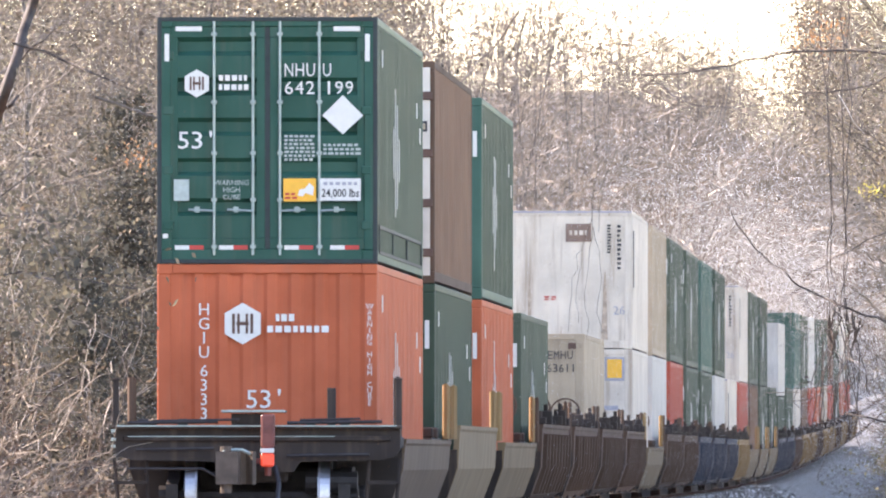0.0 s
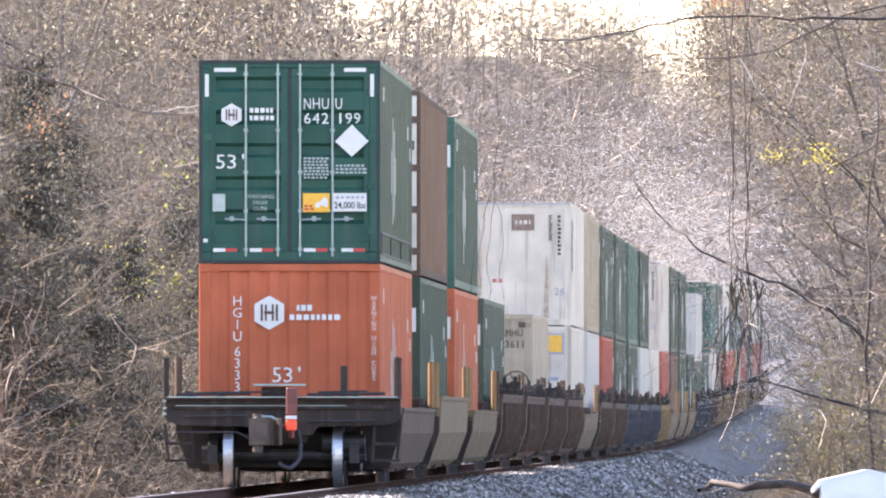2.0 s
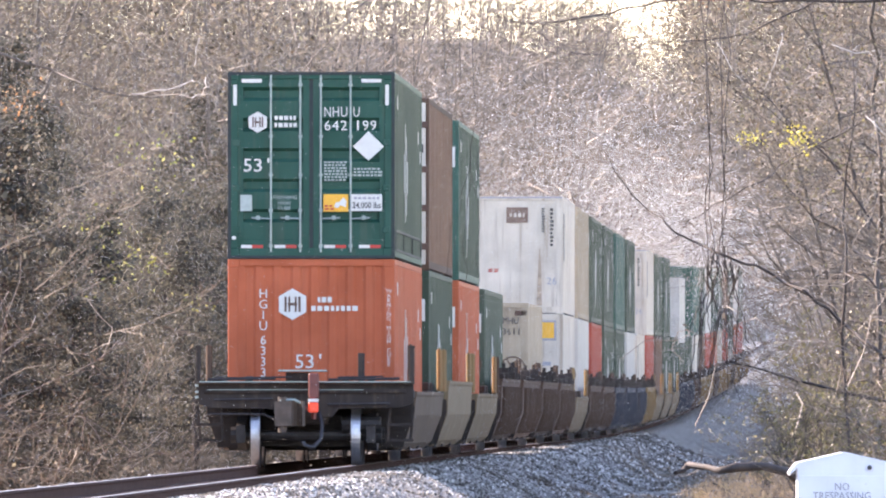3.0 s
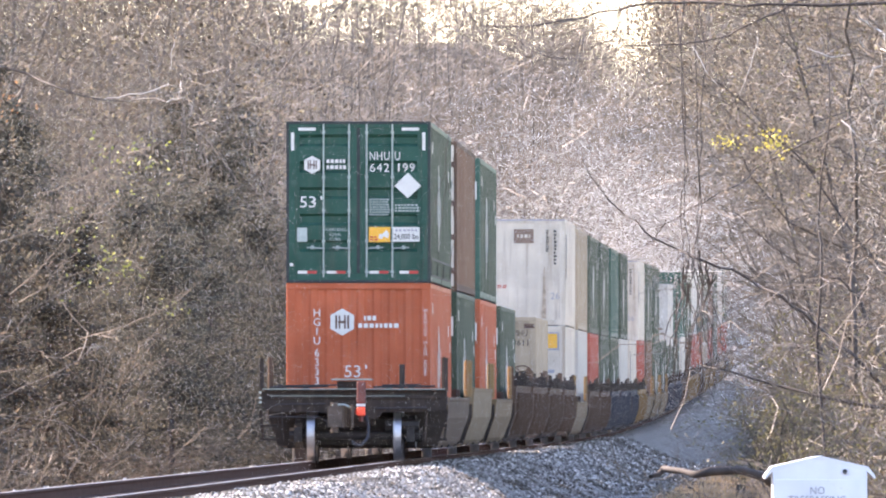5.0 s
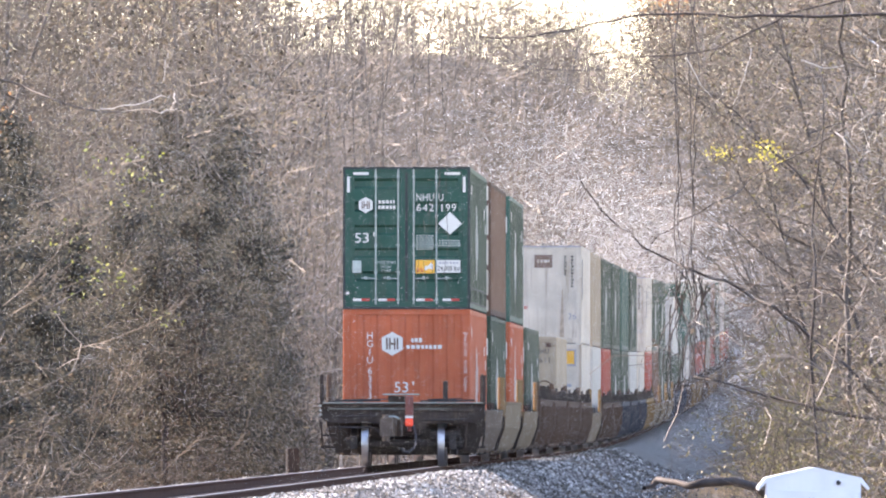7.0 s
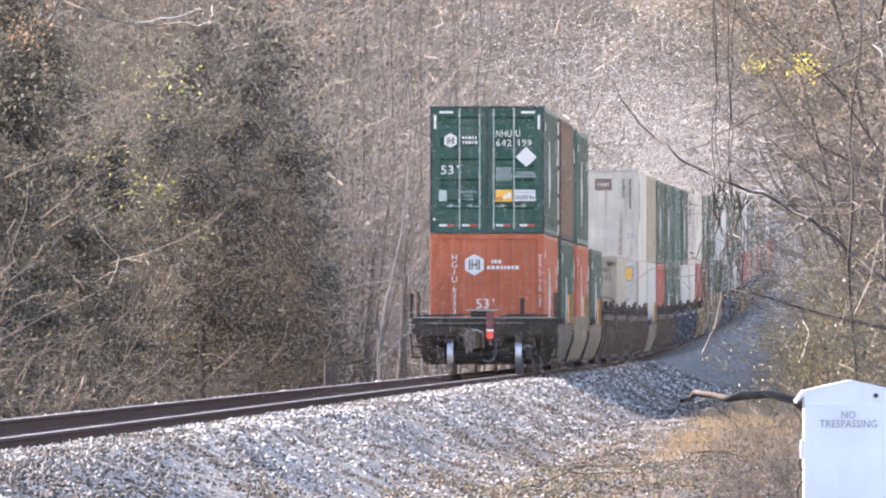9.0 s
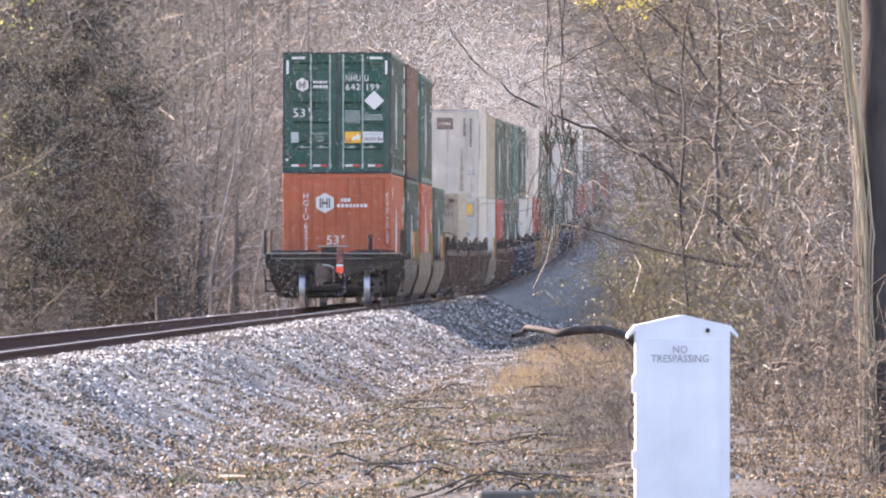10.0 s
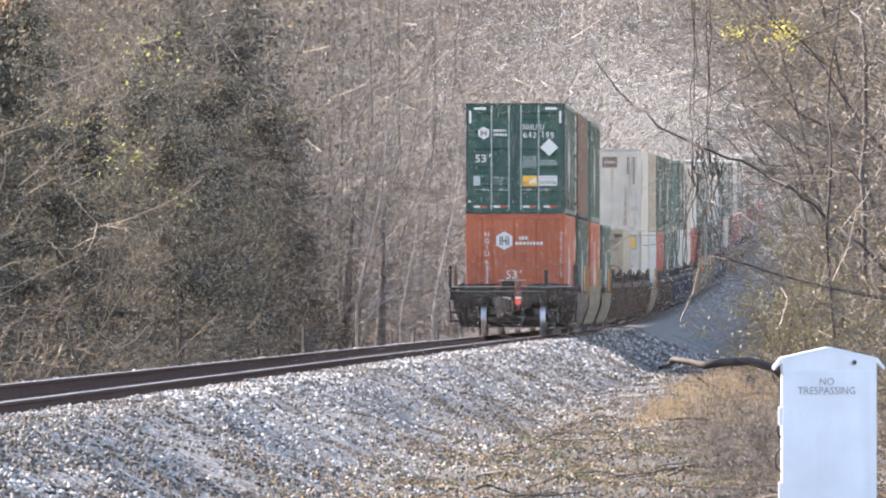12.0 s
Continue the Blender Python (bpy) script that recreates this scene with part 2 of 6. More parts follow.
M_GROUND = ground_material()

# ---------------------------------------------------------------- mesh helpers
def line_x(y):
    """The track's centre line."""
    return -7.78 + 0.019563 * y + 5.455e-6 * y * y


def line_turn(y):
    return -math.degrees(math.atan(0.019563 + 2 * 5.455e-6 * y))


def line_z(y):
    """Height of the rail head: level at first, then climbing into the bend."""
    if y < 440:
        return 0.0
    if y < 900:
        return 1.35e-5 * (y - 440) ** 2
    return 2.857 + 0.01242 * (min(y, 1700) - 900)


def line_pitch(y):
    return math.degrees(math.atan((line_z(y + 1) - line_z(y - 1)) / 2))


def mesh_of(name, verts, faces, material, smooth=False):
    me = bpy.data.meshes.new(name)
    me.from_pydata(verts, [], faces)
    me.update()
    for mt in (material if isinstance(material, (list, tuple)) else [material]):
        me.materials.append(mt)
    if smooth:
        me.polygons.foreach_set("use_smooth", [True] * len(me.polygons))
    return me


def part(name, bm, material, parent, label=""):
    me = bpy.data.meshes.new(name)
    bm.to_mesh(me)
    bm.free()
    for mt in (material if isinstance(material, (list, tuple)) else [material]):
        me.materials.append(mt)
    ob = new(name, me)
    ob.parent = parent
    if label:
        tagged(ob, label)
    return ob


def shared(name, me, parent, m=None):
    ob = new(name, me)
    ob.parent = parent
    if m is not None:
        ob.matrix_basis = m
    return ob


def box(bm, x0, x1, y0, y1, z0, z1, bevel=0.0, mat=0):
    r = bmesh.ops.create_cube(bm, size=1.0)
    vs = r["verts"]
    for v in vs:
        v.co = Vector((x0 + (v.co.x + 0.5) * (x1 - x0), y0 + (v.co.y + 0.5) * (y1 - y0), z0 + (v.co.z + 0.5) * (z1 - z0)))
    fs = {f for v in vs for f in v.link_faces}
    for f in fs:
        f.material_index = mat
    if bevel:
        bmesh.ops.bevel(bm, geom=list({e for v in vs for e in v.link_edges}), offset=bevel, segments=1, affect='EDGES')


def rod(bm, a, b, r, sides=8, mat=0):
    a, b = Vector(a), Vector(b)
    q = (b - a).to_track_quat('Z', 'Y').to_matrix()
    rings = [[bm.verts.new(p + q @ Vector((r * math.cos(2 * math.pi * i / sides), r * math.sin(2 * math.pi * i / sides), 0))) for i in range(sides)] for p in (a, b)]
    for i in range(sides):
        j = (i + 1) % sides
        bm.faces.new((rings[0][i], rings[0][j], rings[1][j], rings[1][i])).material_index = mat
    bm.faces.new(rings[0][::-1]).material_index = mat
    bm.faces.new(rings[1]).material_index = mat


def prism(bm, outline, axis, a, b, mat=0):
    """An outline of (u, v) pushed along an axis: 'y' takes (x, z), 'x' takes (y, z), 'z' takes (x, y)."""
    def put(u, v, w):
        return (w, u, v) if axis == 'x' else (u, w, v) if axis == 'y' else (u, v, w)
    lo = [bm.verts.new(put(u, v, a)) for u, v in outline]
    hi = [bm.verts.new(put(u, v, b)) for u, v in outline]
    n = len(outline)
    fs = [bm.faces.new(lo[::-1]), bm.faces.new(hi)]
    for i in range(n):
        fs.append(bm.faces.new((lo[i], lo[(i + 1) % n], hi[(i + 1) % n], hi[i])))
    for f in fs:
        f.material_index = mat
    bmesh.ops.recalc_face_normals(bm, faces=fs)


def tubes(paths, sides=3):
    """Verts and faces of tapering tubes; a path is a list of (point, radius)."""
    verts, faces = [], []
    ring = [(math.cos(2 * math.pi * i / sides), math.sin(2 * math.pi * i / sides)) for i in range(sides)]
    for path in paths:
        base = len(verts)
        n = len(path)
        for k, (p, r) in enumerate(path):
            d = (path[min(k + 1, n - 1)][0] - path[max(k - 1, 0)][0])
            d = d.normalized() if d.length > 1e-6 else Vector((0, 0, 1))
            u = d.cross(Vector((0.31, 0.95, 0.05))).normalized()
            w = d.cross(u)
            for c, s in ring:
                q = p + (u * c + w * s) * r
                verts.append((q.x, q.y, q.z))
        for k in range(n - 1):
            for i in range(sides):
                j = (i + 1) % sides
                faces.append((base + k * sides + i, base + k * sides + j, base + (k + 1) * sides + j, base + (k + 1) * sides + i))
    return verts, faces


def flakes(rng, points, size, lean=1.0, sides=4):
    """Small separate leaves at points."""
    n = len(points)
    a = rng.normal(size=(n, 3))
    a /= np.linalg.norm(a, axis=1)[:, None]
    b = np.cross(a, rng.normal(size=(n, 3)))
    b /= np.linalg.norm(b, axis=1)[:, None]
    s = size * rng.uniform(0.6, 1.4, (n, 1))
    pts = np.asarray(points)
    v = np.stack([pts - a * s, pts + b * s * 0.55, pts + a * s, pts - b * s * 0.55], 1).reshape(-1, 3)
    f = np.arange(4 * n).reshape(-1, 4)
    return v.tolist(), f.tolist()


# ---------------------------------------------------------------- ground
def ground_height(o, x, y):
    """Height of the ground at the distance o to the right of the track's centre."""
    a = abs(o)
    if a < 0.65:
        z = -0.20
    elif a < 1.75:
        z = -0.20 + min(1.0, (a - 0.65) / 0.25) * 0.09
    elif a < 3.7:
        z = -0.11 - (a - 1.75) * 0.482
    else:
        z = -1.05
    if o > 3.7:
        z += max(0.0, o - 11.0) * 0.30 if o < 26 else 4.5
    if o < -3.7:
        z += max(0.0, -o - 8.0) * 0.40 if o > -28 else 8.0
    if o < -5 and y > 800:                              # wooded rise beyond the bend
        z += min(17.0, (y - 800) * 0.03) * min(1.0, (-o - 5) / 16)
    if o > 9 and y > 700:
        z += min(18.0, (y - 700) * 0.035) * min(1.0, (o - 9) / 16)
    rough = 0.012 if a < 1.9 else 0.07
    if 1.9 < a < 9:                                     # washed ridges running down the bank
        fall = min(1.0, (a - 1.9) / 0.8)
        z += 0.17 * fall * noise.noise((o * 0.5 + y * 0.03, y * 0.085 + o * 0.25, 9.0))
        z += 0.12 * fall * noise.noise((o * 0.9, y * 0.24 + o * 0.7, 2.0))
    z += line_z(y) + rough * noise.noise((x * 0.9, y * 0.25, 0.0)) + rough * 0.6 * noise.noise((x * 2.3, y * 1.1, 4.0))
    return z


def build_ground():
    offs = [-3000, -900, -300, -120, -60, -40, -28, -24, -20, -16, -13, -11, -9.5, -8, -6.5, -5, -4.2, -3.7, -3.2, -2.7, -2.3, -1.75, -1.3, -0.9, -0.65, 0.65, 0.9, 1.3, 1.75, 1.95, 2.2, 2.5, 2.8, 3.1, 3.4, 3.7, 4.1, 4.6, 5.1, 5.7, 6.4, 7.2, 8, 9, 10, 11, 12.5, 14, 17, 20, 23, 26, 40, 60, 120, 300, 900, 3000]
    ys = [-600, -200, -60, 0, 50] + [80 + 1.5 * k for k in range(180)] + [350 + 4 * k for k in range(90)] + [710 + 15 * k for k in range(56)] + [1600, 1800, 2200, 3500, 4900]
    verts, weights = [], []
    for y in ys:
        for o in offs:
            x = line_x(y) + o
            verts.append((x, y, ground_height(o, x, y)))
            a = abs(o)
            weights.append(1.0 if a < 2.3 else max(0.0, 1.0 - (a - 2.3) / (3.4 if o > 0 else 1.6)))
    n = len(offs)
    faces = [(r * n + c, r * n + c + 1, (r + 1) * n + c + 1, (r + 1) * n + c) for r in range(len(ys) - 1) for c in range(n - 1)]
    me = mesh_of("ground", verts, faces, M_GROUND, True)
    me.attributes.new("ballast", 'FLOAT', 'POINT').data.foreach_set("value", weights)
    return tagged(new("ground", me), "grey crushed stone bank running into brown leaf litter", "ground", kind="structure")


build_ground()


def build_track():
    track = tagged(new("railway_track"), "rusty steel rails on ties in grey crushed stone", "railway track", kind="structure")
    prof = [(-0.07, -0.18), (0.07, -0.18), (0.07, -0.165), (0.012, -0.145), (0.012, -0.045), (0.036, -0.035), (0.036, -0.006), (0.028, 0.0),
            (-0.028, 0.0), (-0.036, -0.006), (-0.036, -0.035), (-0.012, -0.045), (-0.012, -0.145), (-0.07, -0.165)]
    n = len(prof)
    ys = [-60 + 6 * k for k in range(230)]
    for side in (-0.755, 0.755):
        verts = [(line_x(y) + side + px, y, pz + line_z(y)) for y in ys for px, pz in prof]
        faces = [(r * n + i, r * n + (i + 1) % n, (r + 1) * n + (i + 1) % n, (r + 1) * n + i) for r in range(len(ys) - 1) for i in range(n)]
        me = mesh_of("rail", verts, faces, [M_RAIL, M_RAILTOP])
        idx = [1 if (k % n) in (6, 7, 8) else 0 for k in range(len(faces))]
        me.polygons.foreach_set("material_index", idx)
        rail = new("rail", me)
        rail.parent = track
    return track


TRACK = build_track()

# ---------------------------------------------------------------- the train
def text_mesh(words, size, align='CENTER', squeeze=1.0, spacing=1.0, bold=0.0, width=0.0):
    cu = bpy.data.curves.new("lettering", 'FONT')
    cu.body, cu.size, cu.align_x, cu.align_y, cu.extrude, cu.resolution_u = words, size, align, 'CENTER', 0.002, 2
    cu.space_character, cu.offset = spacing, bold
    ob = bpy.data.objects.new("lettering", cu)
    scene.collection.objects.link(ob)
    bpy.context.view_layer.update()
    me = bpy.data.meshes.new_from_object(ob)
    bpy.data.objects.remove(ob)
    bpy.data.curves.remove(cu)
    if width:
        squeeze = width / (max(v.co.x for v in me.vertices) - min(v.co.x for v in me.vertices))
    me.transform(Matrix.Diagonal((squeeze, 1, 1, 1)))
    return me


def lettering(name, words, x, z, size, mat, parent, y=-0.012, **kw):
    """Writing on the end wall, which faces -y."""
    me = text_mesh(words, size, **kw)
    me.materials.clear()
    me.materials.append(mat)
    ob = new(name, me)
    ob.parent = parent
    ob.matrix_basis = pose(x, y, z, 90, 0, 0)
    return ob


def letters(name, words, x, z, size, wide, mat, parent, y=-0.012):
    """Large characters, each one by itself, set from x to the right over the width given."""
    slot = wide / len(words)
    for k, ch in enumerate(words):
        lettering(name, ch, x + (k + 0.5) * slot, z, size, mat, parent, y=y, width=slot * (0.22 if ch in "1I'" else 0.78))


def plate(name, x0, x1, z0, z1, mat, parent, y=-0.010, label=""):
    bm = bmesh.new()
    box(bm, x0, x1, y - 0.004, y + 0.004, z0, z1)
    return part(name, bm, mat, parent, label)


def corrugated(bm, pts_u, depth, axis, wall, w0, w1, pitch, flat=0.35, mat=0):
    """A sheet with trapezoid ribs. axis 'x': a wall whose ribs run along z, laid along y at x = wall; 'y': laid along x at y = wall; 'h': ribs across, laid along z at y = wall."""
    u0, u1 = pts_u
    n = max(2, int(round((u1 - u0) / pitch)))
    step = (u1 - u0) / n
    prof = []
    for k in range(n):
        b = u0 + k * step
        prof += [(b, 0.0), (b + step * flat, 0.0), (b + step * 0.5, depth), (b + step * (0.5 + flat), depth)]
    prof.append((u1, 0.0))
    lo, hi = [], []
    for u, dd in prof:
        if axis == 'x':
            lo.append(bm.verts.new((wall + dd, u, w0)))
            hi.append(bm.verts.new((wall + dd, u, w1)))
        elif axis == 'y':
            lo.append(bm.verts.new((u, wall + dd, w0)))
            hi.append(bm.verts.new((u, wall + dd, w1)))
        else:
            lo.append(bm.verts.new((w0, wall + dd, u)))
            hi.append(bm.verts.new((w1, wall + dd, u)))
    for a, b, c, d in zip(lo, lo[1:], hi[1:], hi):
        bm.faces.new((a, b, c, d)).material_index = mat


W, HC = 2.59, 2.90                 # width and height of a container


def container(paint, label, length=16.15, doors=False, smooth=False, height=HC, dark=None, side_paint=None):
    """A shipping container; its origin is the middle of the rear edge of its floor, its rear end faces -y."""
    thing = tagged(new("shipping_container"), label, "shipping container", "containers on the train")
    h, hw = height, W / 2
    bm = bmesh.new()                                    # corner posts, rails and castings
    for sx in (-1, 1):
        for y in (0.0, length - 0.16):
            box(bm, sx * hw - (0.16 if sx > 0 else 0), sx * hw + (0.16 if sx < 0 else 0), y, y + 0.16, 0.16, h - 0.12, 0.012)
            for z in (0.0, h - 0.12):
                box(bm, sx * hw - (0.18 if sx > 0 else 0), sx * hw + (0.18 if sx < 0 else 0), y, y + 0.18, z, z + (0.16 if z == 0 else 0.12), 0.01)
        box(bm, sx * hw - (0.06 if sx > 0 else 0), sx * hw + (0.06 if sx < 0 else 0), 0.18, length - 0.18, 0.03, 0.16, 0.008)
        box(bm, sx * hw - (0.06 if sx > 0 else 0), sx * hw + (0.06 if sx < 0 else 0), 0.18, length - 0.18, h - 0.09, h, 0.008)
    for y in (0.0, length - 0.1):
        box(bm, -hw + 0.18, hw - 0.18, y + 0.005, y + 0.1, 0.02, 0.17, 0.008)
        box(bm, -hw + 0.18, hw - 0.18, y + 0.005, y + 0.1, h - 0.11, h, 0.008)
    part("frame", bm, dark or paint, thing)
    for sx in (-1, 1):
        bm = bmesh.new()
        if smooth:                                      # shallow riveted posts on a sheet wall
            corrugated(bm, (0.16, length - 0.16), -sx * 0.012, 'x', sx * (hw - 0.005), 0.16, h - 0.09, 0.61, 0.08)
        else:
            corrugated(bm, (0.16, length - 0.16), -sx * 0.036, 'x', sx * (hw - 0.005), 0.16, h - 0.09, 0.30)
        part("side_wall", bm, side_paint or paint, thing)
    bm = bmesh.new()
    box(bm, -hw + 0.05, hw - 0.05, 0.1, length - 0.1, h - 0.045, h - 0.02)
    part("roof", bm, paint, thing)
    bm = bmesh.new()
    box(bm, -hw + 0.05, hw - 0.05, 0.1, length - 0.1, 0.06, 0.14)
    part("floor", bm, M_STEEL, thing)
    bm = bmesh.new()
    corrugated(bm, (-hw + 0.16, hw - 0.16), -0.04, 'y', length - 0.05, 0.16, h - 0.1, 0.30)
    part("end_wall", bm, paint, thing)
    if not doors:
        bm = bmesh.new()
        if smooth:
            corrugated(bm, (-hw + 0.16, hw - 0.16), 0.010, 'y', 0.014, 0.17, h - 0.11, 0.28, 0.08)
        else:
            corrugated(bm, (-hw + 0.16, hw - 0.16), 0.034, 'y', 0.022, 0.17, h - 0.11, 0.29, 0.34)
        part("end_wall", bm, paint, thing)
    if doors:
        for sx in (-1, 1):
            bm = bmesh.new()
            x0, x1 = (-hw + 0.14, -0.03) if sx < 0 else (0.03, hw - 0.14)
            box(bm, x0, x1, 0.020, 0.075, 0.17, 0.30, 0.006)
            box(bm, x0, x1, 0.020, 0.075, h - 0.24, h - 0.11, 0.006)
            box(bm, x0, x0 + 0.1, 0.021, 0.074, 0.30, h - 0.24, 0.006)
            box(bm, x1 - 0.1, x1, 0.021, 0.074, 0.30, h - 0.24, 0.006)
            zs = [0.30 + k * (h - 0.54) / 5 for k in range(6)]
            prof = []
            for a, b in zip(zs, zs[1:]):
                prof += [(a, 0.024), (a + (b - a) * 0.55, 0.024), (a + (b - a) * 0.66, 0.085), (a + (b - a) * 0.90, 0.085)]
            prof.append((zs[-1], 0.024))
            lo = [bm.verts.new((x0 + 0.09, y, z)) for z, y in prof]
            hi = [bm.verts.new((x1 - 0.09, y, z)) for z, y in prof]
            for a, b, c, d in zip(lo, lo[1:], hi[1:], hi):
                bm.faces.new((a, d, c, b))
            leaf = part("door", bm, paint, thing)
            for k, x in enumerate((-0.626, -0.169) if sx < 0 else (0.149, 0.612)):
                bm = bmesh.new()
                rod(bm, (x, -0.012, 0.10), (x, -0.012, h - 0.05), 0.0165, 8)
                for z in (0.2, 0.75, 1.3, 1.9, h - 0.2):
                    box(bm, x - 0.034, x + 0.034, -0.028, 0.022, z - 0.022, z + 0.022, 0.006)
                part("locking_rod", bm, M_ROD, leaf, "thin grey steel locking rod")
                bm = bmesh.new()
                s = -1 if k == 0 and sx < 0 or k == 1 and sx < 0 else 1
                rod(bm, (x, -0.035, 0.62), (x + s * 0.30, -0.035, 0.635), 0.014, 6)
                box(bm, x + s * 0.20 - 0.03, x + s * 0.20 + 0.03, -0.045, 0.022, 0.60, 0.67, 0.006)
                part("handle", bm, M_ROD, leaf)
            for z in (0.45, 1.1, 1.8, 2.45):
                bm = bmesh.new()
                x = sx * (hw - 0.13)
                box(bm, x - 0.06, x + 0.06, -0.008, 0.03, z - 0.05, z + 0.05, 0.01)
                part("hinge", bm, dark or paint, leaf)
    return thing


def hexagon_mark(parent, x, z, r, y=-0.012):
    bm = bmesh.new()
    prism(bm, [(x + r * math.sin(k * math.pi / 3), z + r * math.cos(k * math.pi / 3)) for k in range(6)], 'y', y - 0.003, y + 0.003)
    badge = part("badge", bm, M_DECAL, parent, "white hexagonal badge")
    bm = bmesh.new()
    for sx in (-1, 1):
        box(bm, x + sx * r * 0.44 - r * 0.07, x + sx * r * 0.44 + r * 0.07, y - 0.008, y - 0.002, z - r * 0.48, z + r * 0.48)
        box(bm, x + sx * r * 0.20 - r * 0.06, x + sx * r * 0.20 + r * 0.06, y - 0.008, y - 0.002, z - r * 0.48, z + r * 0.48)
    box(bm, x - r * 0.3, x + r * 0.3, y - 0.007, y - 0.0025, z - r * 0.09, z + r * 0.09)
    part("mark", bm, M_DECAL_DARK, badge)


def bars(name, parent, x0, x1, z0, z1, rows, cols, mat, y=-0.012, seed=3):
    """Small writing that cannot be read: broken bars."""
    rng = random.Random(seed)
    bm = bmesh.new()
    dz = (z1 - z0) / rows
    for r in range(rows):
        x = x0
        while x < x1 - 0.02:
            w = (x1 - x0) / cols * rng.uniform(0.5, 1.0)
            box(bm, x, min(x1, x + w), y - 0.003, y + 0.003, z0 + r * dz + dz * 0.2, z0 + r * dz + dz * 0.8)
            x += w + (x1 - x0) / cols * 0.3
    return tagged(part(name, bm, mat, parent), kind="stuff")


def side_streaks(parent, length, h, seed, mat=M_DECAL):
    """Tall narrow white lettering on the side wall, too slanted to read."""
    rng = random.Random(seed)
    bm = bmesh.new()
    for k in range(4):
        y = length * 0.34 + k * 0.62
        z = h * 0.5 + rng.uniform(-0.1, 0.1)
        up = (0.35, 0.9, 0.7, 0.3)[k]
        box(bm, W / 2 - 0.004, W / 2 + 0.004, y, y + 0.10, z - up, z + up * rng.uniform(0.5, 1))
    for y, z in ((1.6, 2.45), (length - 2.4, 2.1), (length - 1.2, 1.8)):
        box(bm, W / 2 - 0.004, W / 2 + 0.004, y, y + 0.22, z - 0.10, z + 0.10)
    tagged(part("side_lettering", bm, mat, parent), kind="stuff")


def green_door_container():
    c = container(M_GREEN, "dark green container with closed doors and white markings", doors=True, side_paint=M_GREEN_SHADED)
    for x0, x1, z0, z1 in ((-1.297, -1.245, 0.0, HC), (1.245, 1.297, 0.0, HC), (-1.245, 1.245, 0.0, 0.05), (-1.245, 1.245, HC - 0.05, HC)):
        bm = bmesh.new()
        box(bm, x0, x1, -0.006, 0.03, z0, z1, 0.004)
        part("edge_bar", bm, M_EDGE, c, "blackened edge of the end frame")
    hexagon_mark(c, -0.83, 2.12, 0.165, y=-0.004)
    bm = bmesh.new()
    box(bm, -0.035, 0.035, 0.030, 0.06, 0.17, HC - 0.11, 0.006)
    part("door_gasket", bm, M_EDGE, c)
    bars("maker_name", c, -0.57, -0.22, 2.02, 2.24, 2, 5, M_DECAL, y=-0.004, seed=1)
    for words, x, z, wide in (("NHU", 0.19, 2.27, 0.385), ("U", 0.64, 2.27, 0.125), ("642", 0.19, 2.06, 0.38), ("199", 0.665, 2.06, 0.36)):
        letters("serial", words, x, z, 0.222, wide, M_DECAL, c, y=-0.004)
    letters("length_mark", "53'", -1.065, 1.44, 0.29, 0.48, M_DECAL, c, y=-0.006)
    bm = bmesh.new()
    prism(bm, [(0.89, 1.52), (1.13, 1.74), (0.89, 1.98), (0.65, 1.74)], 'y', -0.05, -0.036)
    part("placard_holder", bm, M_DECAL, c, "white diamond placard holder")
    bars("weights_table", c, 0.20, 0.56, 1.20, 1.52, 7, 6, M_DECAL_DIM, y=-0.004, seed=7)
    bars("weights_table", c, 0.66, 1.10, 1.27, 1.42, 3, 7, M_DECAL_DIM, y=-0.004, seed=8)
    plate("warning_sticker", 0.19, 0.575, 0.73, 1.0, M_DECAL_ORANGE, c, y=-0.030, label="orange and yellow warning sticker")
    bm = bmesh.new()
    prism(bm, [(0.36, 0.80), (0.42, 0.79), (0.45, 0.83), (0.54, 0.80), (0.55, 0.90), (0.50, 0.95), (0.44, 0.88), (0.38, 0.87)], 'y', -0.040, -0.034)
    part("sticker_picture", bm, M_DECAL, c)
    bars("sticker_print", c, 0.21, 0.35, 0.75, 0.84, 2, 2, M_DECAL_RED, y=-0.037, seed=6)
    plate("load_sign", 0.62, 1.10, 0.74, 1.0, M_DECAL, c, y=-0.030, label="white sign with black load limit")
    lettering("load_limit", "24,000 lbs", 0.86, 0.825, 0.135, M_DECAL_BLACK, c, y=-0.036, width=0.44, bold=0.002)["kind"] = "stuff"
    bars("sign_line", c, 0.66, 1.06, 0.91, 0.97, 1, 5, M_SIGN_GREY, y=-0.036, seed=4)
    plate("data_plate", -1.10, -0.92, 0.74, 0.99, M_DECAL_DIM, c, y=-0.006)
    lettering("height_warning", "WARNING", -0.42, 0.95, 0.085, M_DECAL_DIM, c, y=-0.006)
    lettering("height_warning", "HIGH", -0.42, 0.865, 0.085, M_DECAL_DIM, c, y=-0.006)
    lettering("height_warning", "CUBE", -0.42, 0.78, 0.085, M_DECAL_DIM, c, y=-0.006)
    for x in (-1.09, -0.57, 0.20, 0.74):
        plate("reflector_white", x, x + 0.17, 0.165, 0.215, M_DECAL, c, y=0.012)
        plate("reflector_red", x + 0.17, x + 0.34, 0.165, 0.215, M_DECAL_RED, c, y=0.012)
    for x in (-1.08, 0.78):
        plate("reflector_strip", x, x + 0.31, 2.735, 2.79, M_DECAL, c, y=0.012)
    for x in (-1.21, 1.15):
        plate("reflector_strip", x, x + 0.055, 2.38, 2.70, M_DECAL, c, y=-0.006)
